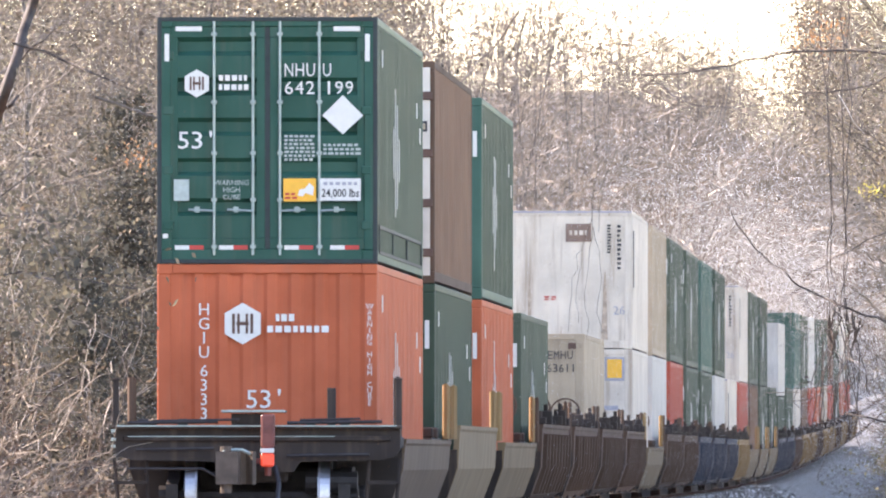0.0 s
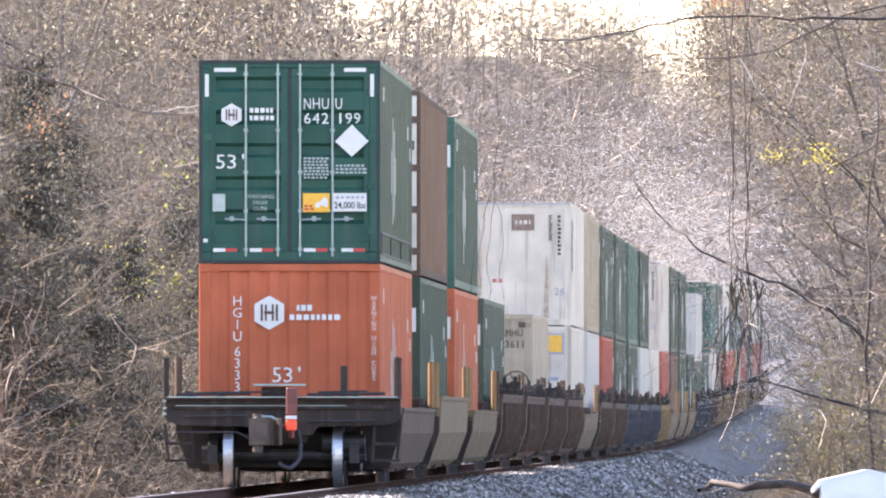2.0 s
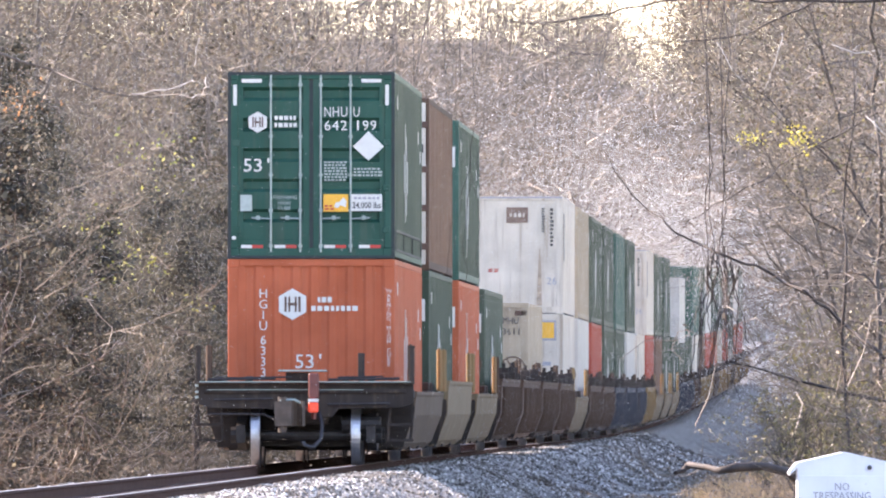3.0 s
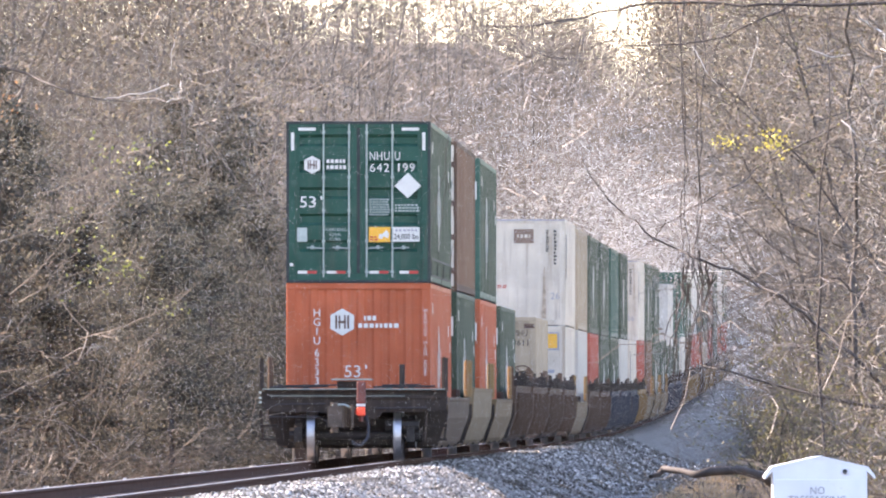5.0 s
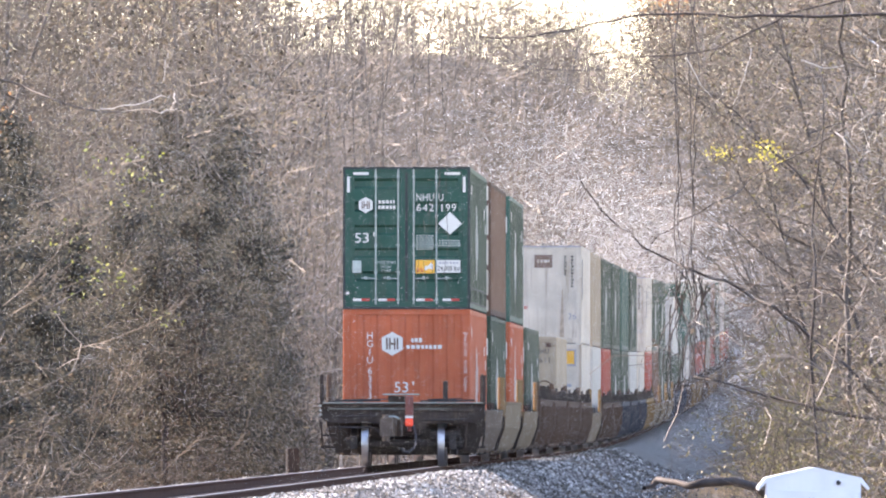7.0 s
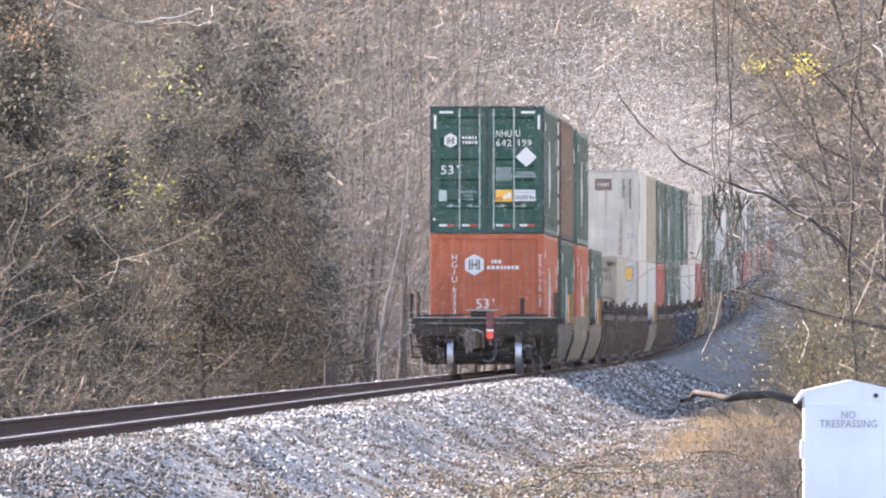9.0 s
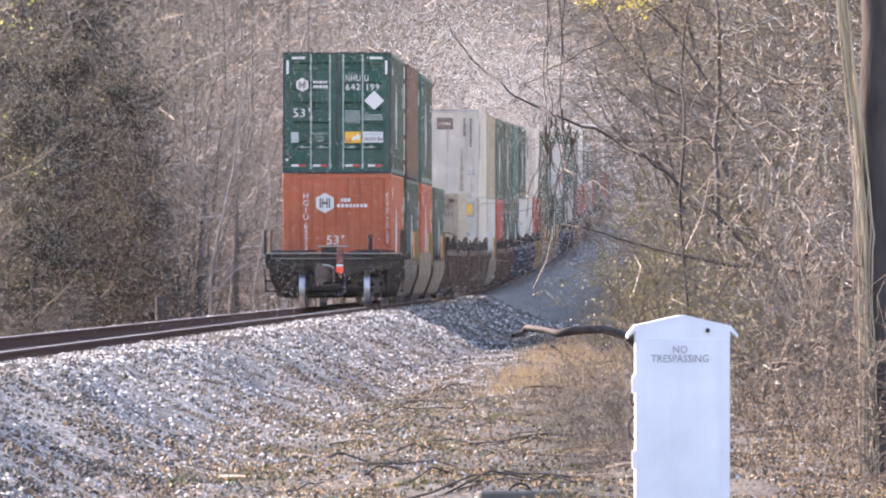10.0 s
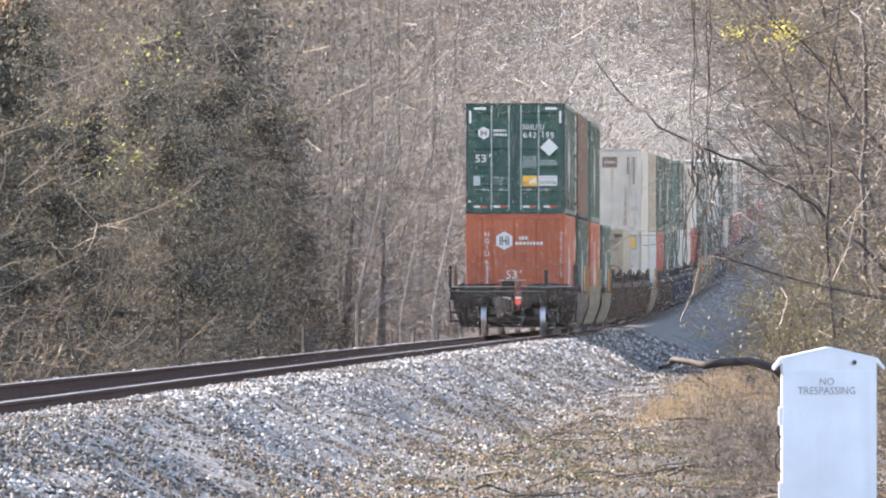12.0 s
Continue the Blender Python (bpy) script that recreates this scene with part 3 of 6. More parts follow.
    plate("inspection_tag", -1.23, -1.17, 0.30, 0.35, M_DECAL, c, y=-0.008)
    bm = bmesh.new()
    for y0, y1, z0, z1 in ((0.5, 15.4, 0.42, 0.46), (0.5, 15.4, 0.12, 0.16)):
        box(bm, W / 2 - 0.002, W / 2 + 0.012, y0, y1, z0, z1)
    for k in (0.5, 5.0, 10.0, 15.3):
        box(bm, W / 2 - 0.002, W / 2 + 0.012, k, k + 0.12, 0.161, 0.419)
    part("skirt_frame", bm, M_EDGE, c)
    side_streaks(c, 16.15, HC, 11)
    return c


def orange_container():
    c = container(M_ORANGE, "orange container with white lettering standing in a well car")
    hexagon_mark(c, -0.29, 2.20, 0.245, y=0.006)
    bars("maker_name", c, 0.10, 0.32, 2.20, 2.34, 1, 3, M_DECAL, y=0.006, seed=1)
    bars("maker_name", c, 0.0, 0.74, 2.07, 2.20, 1, 8, M_DECAL, y=0.006, seed=12)
    letters("length_mark", "53'", -0.26, 1.30, 0.31, 0.48, M_DECAL, c, y=0.004)
    for k, ch in enumerate("HGIU6333"):
        lettering("serial", ch, -0.745, 2.36 - k * 0.168 - (0.05 if k > 3 else 0), 0.20, M_DECAL, c, y=0.004)
    for k, ch in enumerate("WARNING HIGH CUBE"):
        if ch != " ":
            lettering("height_warning", ch, 1.205, 2.40 - k * 0.071, 0.092, M_DECAL, c, y=-0.004)
    side_streaks(c, 16.15, HC, 21)
    return c


def wheel_mesh(n=40):
    """A railway wheel on its axle line, turned about x; the rim shows bright tread."""
    prof = [(-0.07, 0.09), (-0.07, 0.16), (-0.02, 0.20), (-0.02, 0.37), (-0.06, 0.40), (-0.066, 0.455), (0.05, 0.465), (0.056, 0.495), (0.076, 0.49), (0.08, 0.40), (0.02, 0.37), (0.02, 0.20), (0.07, 0.16), (0.07, 0.09)]
    verts, faces, idx = [], [], []
    for k in range(n):
        a = 2 * math.pi * k / n
        verts += [(x, r * math.cos(a), r * math.sin(a)) for x, r in prof]
    m = len(prof)
    for k in range(n):
        for i in range(m - 1):
            faces.append((k * m + i, k * m + i + 1, ((k + 1) % n) * m + i + 1, ((k + 1) % n) * m + i))
            idx.append(1 if 5 <= i <= 7 else 0)
    me = mesh_of("wheel", verts, faces, [M_STEEL, M_TREAD])
    me.polygons.foreach_set("material_index", idx)
    return me


WHEEL = wheel_mesh()
WHEEL_FAR = wheel_mesh(16)
WHEEL_R = 0.46


def truck_parts(parent, y, full=True):
    """A two-axle truck centred at y: side frames, bolster, wheelsets. Returns the wheelsets."""
    sets = []
    for sx in (-1, 1):
        bm = bmesh.new()
        prism(bm, [(y - 1.15, 0.34), (y - 1.15, 0.60), (y - 0.75, 0.66), (y - 0.35, 0.80), (y + 0.35, 0.80), (y + 0.75, 0.66), (y + 1.15, 0.60), (y + 1.15, 0.34),
                   (y + 0.7, 0.36), (y + 0.4, 0.22), (y - 0.4, 0.22), (y - 0.7, 0.36)], 'x', sx * 1.0 - 0.07, sx * 1.0 + 0.07)
        for k in (-0.9, 0.9):
            rod(bm, (sx * 0.93, y + k, WHEEL_R), (sx * 1.16, y + k, WHEEL_R), 0.13, 10)
        for k in (-0.15, 0.0, 0.15):
            rod(bm, (sx * 1.0, y + k, 0.24), (sx * 1.0, y + k, 0.6), 0.06, 8)
        part("side_frame", bm, M_STEEL, parent)
    bm = bmesh.new()
    box(bm, -1.0, 1.0, y - 0.22, y + 0.22, 0.50, 0.78, 0.03)
    for k in (-0.45, 0.45):
        box(bm, -0.75, 0.75, y + k - 0.05, y + k + 0.05, 0.28, 0.44, 0.01)
    part("bolster", bm, M_STEEL, parent)
    for k in (-0.9, 0.9):
        bm = bmesh.new()
        rod(bm, (-1.1, 0, 0), (1.1, 0, 0), 0.085, 10)
        me = bpy.data.meshes.new("wheelset")
        bm.to_mesh(me)
        bm.free()
        me.materials.append(M_STEEL)
        ax = new("wheelset", me)
        ax.parent = parent
        ax.matrix_basis = pose(0, y + k, WHEEL_R - 0.003)
        for sx in (-1, 1):
            shared("wheel", WHEEL if full else WHEEL_FAR, ax, pose(sx * 0.775, 0, 0, 0, 0, 180 if sx > 0 else 0))
        sets.append(ax)
    return sets


PITCH = 20.8
WELL = 16.9                        # length of the well itself


def well_car(paint, label, ribs=False, last=False, top=1.13):
    """One well unit; origin at rail height under the rear end of the container it carries. Its rear faces -y."""
    car = tagged(new("well_car"), label, "rail car", "well cars of the train")
    y0, y1 = -0.35, WELL - 0.35
    for sx in (-1, 1):                                  # flared side walls
        bm = bmesh.new()
        out = [(1.65, top), (1.65, top - 0.05), (1.635, top - 0.08), (1.61, 0.76), (1.45, 0.32), (1.34, 0.22), (1.28, 0.22), (1.38, 0.33), (1.54, 0.78), (1.56, top - 0.13), (1.53, top - 0.10), (1.53, top)]
        taper = [(y0, 0.10), (y0 + 0.3, 0.02), (y0 + 0.6, 0.0), (y1 - 0.6, 0.0), (y1 - 0.3, 0.02), (y1, 0.10)]
        rings = []
        for y, lift in taper:
            rings.append([bm.verts.new((sx * x, y, max(z, 0.22 + lift + (0.02 if z > 0.3 else 0.0)) if z < 0.9 else z)) for x, z in out])
        n = len(out)
        for a, b in zip(rings, rings[1:]):
            for i in range(n):
                bm.faces.new((a[i], a[(i + 1) % n], b[(i + 1) % n], b[i]))
        bm.faces.new(rings[0])
        bm.faces.new(rings[-1][::-1])
        bmesh.ops.recalc_face_normals(bm, faces=bm.faces[:])
        wall = part("side_wall", bm, paint, car)
        if ribs:
            for k in range(9):
                bm = bmesh.new()
                y = 0.5 + k * 1.9
                prism(bm, [(sx * 1.625, top - 0.14), (sx * 1.70, top - 0.17), (sx * 1.68, 0.76), (sx * 1.54, 0.34), (sx * 1.44, 0.33), (sx * 1.60, 0.76)], 'y', y, y + 0.28)
                part("rib", bm, paint, wall)
        if ribs:
            for k in range(6):                          # stacking brackets on the top edge
                bm = bmesh.new()
                y = 0.2 + k * 3.1 + (0.0, 0.5, -0.4, 0.7, 0.1, -0.6)[k]
                up = (0.05, 0.16, 0.02, 0.10, 0.20, 0.07)[k]
                box(bm, min(sx * 1.48, sx * 1.68), max(sx * 1.48, sx * 1.68), y, y + 0.26, top + 0.001, top + 0.06 + up, 0.015)
                rod(bm, (sx * 1.58, y + 0.13, top + 0.05 + up), (sx * 1.58, y + 0.13, top + 0.16 + up), 0.035, 6)
                part("bracket", bm, M_CARDARK, wall)
    if ribs:                                            # hand-brake wheel on its stand
        bm = bmesh.new()
        ring = [(0.98 + 0.27 * math.cos(a), y0 - 0.95, 1.72 + 0.27 * math.sin(a)) for a in [math.pi * k / 9 for k in range(19)]]
        for a, b in zip(ring, ring[1:]):
            rod(bm, a, b, 0.020, 6)
        for k in (0, 6, 12):
            rod(bm, ring[k], (0.98, y0 - 0.93, 1.72), 0.014, 5)
        part("brake_wheel", bm, M_CARBROWN, car)
        bm = bmesh.new()
        box(bm, 0.92, 1.04, y0 - 0.90, y0 - 0.78, 1.161, 1.86, 0.01)
        part("brake_stand", bm, M_CARDARK, car)
    for y in (y0 + 0.6, y0 + 5.4, y0 + 10.6, y1 - 0.9):
        bm = bmesh.new()
        box(bm, -1.40, 1.40, y, y + 0.35, 0.215, 0.28, 0.01)
        part("cross_bearer", bm, M_STEEL, car)
    for s, ye in ((-1, y0), (1, y1)):                   # end platforms over the trucks
        bm = bmesh.new()
        a, b = (ye - (2.25 if last else 1.7), ye - 0.001) if s < 0 else (ye + 0.001, ye + 1.7)
        wide = 1.62 if last and s < 0 else 1.40
        box(bm, -wide, wide, a, b, 1.02, 1.16, 0.02)
        box(bm, -0.35, 0.35, a - (0.7 if s < 0 and not last else 0), b + (0.7 if s > 0 else 0), 0.62, 1.01, 0.03)
        if not (last and s < 0):
            for x in (-1.3, 1.3):
                box(bm, x - 0.10, x + 0.10, a + 0.2, a + 0.5, 1.161, 1.30, 0.02)
        # dark paint here carries the shade in the gaps between cars
        part("end_platform", bm, M_CARDARK, car)
        bm = bmesh.new()
        yb = ye - 0.03 if s < 0 else ye - 0.05
        prism(bm, [(-1.60, 1.015), (-1.60, 0.78), (-1.43, 0.26), (1.43, 0.26), (1.60, 0.78), (1.60, 1.015)], 'y', yb, yb + 0.08)
        part("bulkhead", bm, M_CARDARK, car)
    sets = truck_parts(car, y0 - 1.0 if last else y0 - 1.75, last)
    if last:
        ye = y0 - 0.55
        bm = bmesh.new()                                # heavy end sill
        prism(bm, [(-1.66, 1.24), (-1.66, 1.00), (-1.62, 0.93), (-1.45, 0.88), (-0.50, 0.86), (-0.42, 0.74), (0.42, 0.74), (0.50, 0.86), (1.45, 0.88), (1.62, 0.93), (1.66, 1.00), (1.66, 1.24)], 'y', ye - 1.86, ye - 1.70)
        sill = part("end_sill", bm, M_CARDARK, car, "grimy dark brown end sill")
        bm = bmesh.new()
        box(bm, -1.68, 1.68, ye - 1.95, ye - 1.60, 1.241, 1.285, 0.01)
        part("cap_plate", bm, M_CARDARK, sill)
        bm = bmesh.new()
        box(bm, -1.55, 1.55, ye - 1.90, ye - 1.861, 1.10, 1.16, 0.01)
        part("stiffener", bm, M_CARDARK, sill)
        # thin bright strips: worn lip of the sill with its highlight built in
        bm = bmesh.new()
        box(bm, -1.62, 1.62, ye - 1.957, ye - 1.951, 1.268, 1.284)
        box(bm, -1.50, 0.9, ye - 1.909, ye - 1.901, 1.15, 1.159)
        part("worn_edge", bm, M_ROD, sill, "bright strip for the worn steel edge and its highlight")
        for z, x0, x1, r in ((1.31, -1.5, -0.45, 0.022), (1.335, -1.2, -0.2, 0.016), (1.31, 0.35, 1.45, 0.024), (1.345, 0.5, 1.2, 0.016), (1.00, -1.4, -0.5, 0.018), (0.93, 0.35, 1.3, 0.02)):
            bm = bmesh.new()                            # pipes and rigging along the sill
            rod(bm, (x0, ye - 1.93, z), (x1, ye - 1.92, z + 0.015), r, 6)
            part("train_pipe", bm, M_STEEL, car)
        for x in (-1.32, -0.86, 0.62, 1.02):
            bm = bmesh.new()
            box(bm, x - 0.06, x + 0.06, ye - 1.90, ye - 1.72, 1.286, 1.36, 0.01)
            part("bracket", bm, M_STEEL, car)
        # three small bright blocks on the sill's left corner
        bm = bmesh.new()
        for z in (1.22, 1.12, 1.04):
            box(bm, -1.69, -1.64, ye - 1.90, ye - 1.84, z - 0.018, z + 0.018, 0.004)
        tagged(part("rivet_row", bm, M_ROD, sill), kind="stuff")
        for x in (-1.2, -0.75, 0.75, 1.2):
            bm = bmesh.new()
            prism(bm, [(ye - 1.70, 1.23), (ye - 1.20, 1.02), (ye - 1.70, 0.90)], 'x', x - 0.03, x + 0.03)
            part("gusset", bm, M_CARDARK, sill)
        bm = bmesh.new()
        rod(bm, (0.55, ye - 1.45, 0.62), (1.15, ye - 1.45, 0.62), 0.13, 12)
        part("air_reservoir", bm, M_STEEL, car)
        for sx in (-1, 1):                              # lower corner steps
            bm = bmesh.new()
            for x in (sx * 1.66, sx * 1.30):
                rod(bm, (x, ye - 1.78, 0.9), (x * 0.97, ye - 1.78, 0.36), 0.025, 6)
            for z in (0.38, 0.62):
                box(bm, min(sx * 1.28, sx * 1.66), max(sx * 1.28, sx * 1.66), ye - 1.86, ye - 1.72, z - 0.02, z + 0.02)
            part("corner_step", bm, M_CARDARK, car)
            bm = bmesh.new()                            # corner posts of the platform
            box(bm, sx * 1.64 - 0.035, sx * 1.64 + 0.035, ye - 1.84, ye - 1.76, 1.286, 1.80, 0.006)
            box(bm, sx * 1.64 - 0.045, sx * 1.64 + 0.045, ye - 1.86, ye - 1.74, 1.80, 1.83, 0.006)
            part("corner_post", bm, M_CARDARK, car)
        bm = bmesh.new()                                # hand-brake platform
        box(bm, -0.41, 0.33, ye - 1.95, ye - 1.35, 1.43, 1.455, 0.006)
        box(bm, -0.30, 0.08, ye - 1.85, ye - 1.45, 1.286, 1.42, 0.01)
        part("brake_step", bm, M_CARDARK, car, "small steel step with an added bright edge")
        bm = bmesh.new()                                # coupler with knuckle
        box(bm, -0.30, -0.02, ye - 2.35, ye - 1.87, 0.68, 0.98, 0.03)
        prism(bm, [(-0.44, ye - 2.75), (-0.42, ye - 2.35), (0.00, ye - 2.35), (0.02, ye - 2.55), (-0.02, ye - 2.60), (-0.10, ye - 2.48), (-0.16, ye - 2.52), (-0.18, ye - 2.78)], 'z', 0.60, 0.98)
        rod(bm, (-0.32, ye - 2.66, 0.50), (-0.32, ye - 2.66, 1.04), 0.07, 10)
        part("coupler", bm, M_COUPLER, car, "rusty cast coupler")
        # pale rods trace the coupler's highlight
        bm = bmesh.new()
        pts = [(-0.40, ye - 2.70, 0.70), (-0.40, ye - 2.70, 0.92), (-0.33, ye - 2.71, 1.0), (-0.14, ye - 2.62, 1.0), (-0.05, ye - 2.56, 0.95)]
        for a, b in zip(pts, pts[1:]):
            rod(bm, a, b, 0.019, 6)
        part("knuckle_edge", bm, M_ROD, car, "bright rods for the highlight on the coupler's edge")
        # pale strip stands in for light caught by the step's edge
        bm = bmesh.new()
        box(bm, -0.41, 0.33, ye - 1.965, ye - 1.951, 1.436, 1.462)
        part("step_edge", bm, M_ROD, car, "bright strip for the highlight on the step")
        bm = bmesh.new()                                # uncoupling lever and hose
        pts = [(-1.55, ye - 1.96, 0.70), (-1.50, ye - 2.0, 0.78), (-0.62, ye - 2.05, 0.78), (-0.40, ye - 2.1, 0.66), (-0.15, ye - 2.3, 0.66)]
        for a, b in zip(pts, pts[1:]):
            rod(bm, a, b, 0.016, 6)
        part("uncoupling_lever", bm, M_STEEL, car)
        bm = bmesh.new()
        pts = [(0.22, ye - 2.0, 0.80), (0.27, ye - 2.25, 0.62), (0.26, ye - 2.4, 0.40), (0.14, ye - 2.5, 0.27), (0.02, ye - 2.52, 0.30), (-0.02, ye - 2.5, 0.36)]
        for a, b in zip(pts, pts[1:]):
            rod(bm, a, b, 0.028, 8)
        part("brake_hose", bm, M_DECAL_BLACK, car)
        bm = bmesh.new()                                # rear marker
        box(bm, 0.06, 0.22, ye - 2.30, ye - 2.12, 1.02, 1.41, 0.02)
        box(bm, 0.09, 0.19, ye - 2.312, ye - 2.301, 1.20, 1.27, 0.004)
        box(bm, -0.05, 0.06, ye - 2.24, ye - 1.96, 0.84, 0.90, 0.01)
        rod(bm, (0.14, ye - 2.2, 0.70), (0.14, ye - 2.2, 1.02), 0.04, 8)
        mk = part("rear_marker", bm, M_MARKER_BODY, car, "red rear marker with a lit lamp")
        bm = bmesh.new()
        box(bm, 0.06, 0.22, ye - 2.345, ye - 2.30, 0.965, 1.015, 0.004)
        part("reflector", bm, M_DECAL, mk)
        bm = bmesh.new()
        box(bm, 0.06, 0.215, ye - 2.34, ye - 2.19, 0.805, 0.96, 0.02)
        part("lamp_lens", bm, M_MARKER, mk, "glowing red lens")
        bm = bmesh.new()
        box(bm, 0.80, 0.90, ye - 1.55, ye - 1.45, 1.286, 1.72, 0.01)
        part("brake_stand", bm, M_CARDARK, car)
    for sx, ye in ((1, y0 - 0.5), (1, y1 + 0.4), (-1, y0 - 0.5), (-1, y1 + 0.4)):
        bm = bmesh.new()                                # corner ladders and grab irons
        x = sx * 1.56
        for dy in (0.0, 0.42):
            rod(bm, (x, ye + dy, 1.15), (x, ye + dy, 1.84), 0.026 if ribs else 0.042, 6)
        for z in (1.45, 1.65, 1.84):
            rod(bm, (x, ye, z), (x, ye + 0.42, z), 0.022, 6)
        dark = ribs or (last and ye < 0)
        part("grab_iron", bm, M_CARBROWN if dark else M_CARYELLOW, car, "" if dark else "yellow hand grab")
    return car, sets


# one line for each unit from the rear: upper container, lower container, car
UPPER = {0: "green_doors", 1: "brown", 2: "green", 7: "white", 8: "tan_s", 9: "green_b", 10: "green_b", 11: "teal", 12: "green_c", 14: "white", 15: "green_b", 16: "green_c", 18: "white_low",
         20: "teal", 21: "green_b", 22: "white_b", 23: "green_c", 24: "green_b", 25: "brown", 26: "green_b", 27: "white", 28: "green_b"}
LOWER = {0: "orange", 1: "green_c", 2: "orange_b", 3: "green_d", 5: "tan", 7: "white_l", 8: "white_b", 9: "red", 10: "green_b", 11: "green_b", 12: "white_b", 13: "white", 14: "red",
         15: "brown", 16: "green_b", 17: "green_c", 18: "green_low", 19: "green_b", 20: "white", 21: "brown", 22: "red", 23: "orange_b", 24: "tan", 25: "red", 26: "green_b", 27: "orange_b", 28: "red"}
PAINTS = {"brown": (M_TAN, M_BROWN, "brown", "tan and brown steel container with weathered side walls"), "green": (M_TEAL, None, "", "bright green container, its side wall coloured duller as if in shade"),
          "green_b": (M_GREEN_B, None, "", "green container on the long train, its paint greyed for haze and shade"), "green_c": (M_GREEN_C, None, "", "dark green container with dusty sides"),
          "green_d": (M_GREEN_B, None, "", "olive green container with nothing stacked on it"),
          "teal": (M_TEAL, None, "", "teal green container with a pale roof edge"), "white": (M_WHITE, None, "s", "rust-streaked white container with smooth walls"),
          "white_b": (M_WHITE_B, None, "s", "grey-white container with smooth walls"), "white_l": (M_WHITE, None, "s", "white container with a yellow sign on its end"),
          "white_low": (M_WHITE_B, None, "s", "grey-white container lower than its neighbours"), "green_low": (M_GREEN_B, None, "", "low green container in a well car, its paint greyed for haze"),
          "tan": (M_TAN, None, "s", "tan container with black lettering on its end"), "tan_s": (M_TAN, None, "", "dusty tan container stacked on a white one"),
          "red": (M_RED, None, "", "faded red container in a well car"), "orange_b": (M_ORANGE, None, "", "plain orange container in a well car")}
MADE = {}


def get_container(kind):
    """A container of that kind: the first one is built, the next ones are copies."""
    if kind in MADE:
        return copy_thing(MADE[kind], pose(0, 0, 0))
    if kind == "green_doors":
        c = green_door_container()
    elif kind == "orange":
        c = orange_container()
    else:
        paint, dark, style, label = PAINTS[kind]
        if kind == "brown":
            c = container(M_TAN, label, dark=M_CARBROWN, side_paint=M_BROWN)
            bm = bmesh.new()
            box(bm, -1.235, 1.235, -0.022, -0.004, 0.10, 2.82)
            door = part("end_panel", bm, M_CREAM, c, "pale cream end panel")
            for z in (0.40, 1.05, 1.70, 2.45):
                bm = bmesh.new()
                box(bm, -1.27, 1.27, -0.05, -0.023, z - 0.055, z + 0.055, 0.01)
                part("band", bm, M_DECAL_DARK, door)
            plate("code_frame", 1.06, 1.20, 1.98, 2.12, M_DECAL_BLACK, c, y=-0.028)
            plate("code_field", 1.085, 1.175, 2.01, 2.09, M_TAN, c, y=-0.034)
        else:
            c = container(paint, label, smooth=(style == "s"), dark=dark, side_paint=M_GREEN_SHADED if kind == "green" else None, height=2.59 if kind.endswith("_low") else HC)
        if kind == "white":
            plate("top_edge", -1.285, 1.285, 2.855, 2.895, M_SIGN_GREY, c, y=-0.004, label="dark weathered top edge")
            plate("name_panel", -0.10, 0.435, 2.25, 2.63, M_DECAL_BROWN, c, y=0.004, label="dark brown name panel")
            bars("name_panel_mark", c, -0.02, 0.35, 2.36, 2.52, 1, 3, M_WHITE, y=-0.004, seed=31)
            for x, z0 in ((0.77, 2.0), (0.98, 1.65)):
                bars("code_column", c, x, x + 0.09, z0, 2.62, 7 if x < 0.6 else 10, 1, M_DECAL_BLACK, y=0.004, seed=33)
            lettering("chalked_mark", "26", 1.02, 0.80, 0.26, M_SIGN_GREY, c, y=0.004)
            bars("small_notice", c, -0.55, -0.30, 1.02, 1.12, 2, 2, M_DECAL_RED, y=0.004, seed=35)
            for x, z0, z1, wd in ((-0.86, 0.22, 1.55, 0.11), (0.72, 0.20, 1.65, 0.14), (1.16, 0.2, 0.9, 0.06), (-0.2, 0.2, 0.5, 0.05)):
                bm = bmesh.new()
                prism(bm, [(x - wd * 0.5, z0), (x + wd * 0.45, z0), (x + wd * 0.3, z0 + (z1 - z0) * 0.5), (x + wd * 0.12, z1), (x - wd * 0.1, z1 - 0.1), (x - wd * 0.35, z0 + (z1 - z0) * 0.4)], 'y', 0.003, 0.0065)
                part("rust_stain", bm, M_RUST, c)
            bm = bmesh.new()
            box(bm, W / 2 - 0.002, W / 2 + 0.006, 1.2, 1.7, 1.3, 2.5)
            part("side_lettering", bm, M_DECAL_BLACK, c)
        if kind == "tan":
            plate("vent", 1.0, 1.25, 2.62, 2.73, M_DECAL_DARK, c, y=0.004)
            letters("owner_code", "EMHU", 0.60, 2.50, 0.22, 0.50, M_DECAL_BLACK, c, y=0.004)
            letters("serial", "636118", 0.60, 2.26, 0.215, 0.66, M_DECAL_BLACK, c, y=0.004)
        if kind == "white_l":
            plate("sign_frame", 0.72, 1.13, 2.24, 2.74, M_SIGN_GREY, c, y=0.004)
            plate("yellow_sign", 0.77, 1.08, 2.30, 2.69, M_DECAL_ORANGE, c, y=-0.004, label="yellow sign in a dark frame")
            plate("stripe", -1.0, 1.0, 1.62, 1.72, M_SIGN_GREY, c, y=0.004)
        if kind in ("green_b", "green_c", "green_d", "orange_b", "green"):
            side_streaks(c, 16.15, HC, 50 + len(kind))
            plate("corner_reflector", 1.165, 1.225, 2.05, 2.42, M_DECAL, c, y=-0.006)
    MADE[kind] = c
    return c


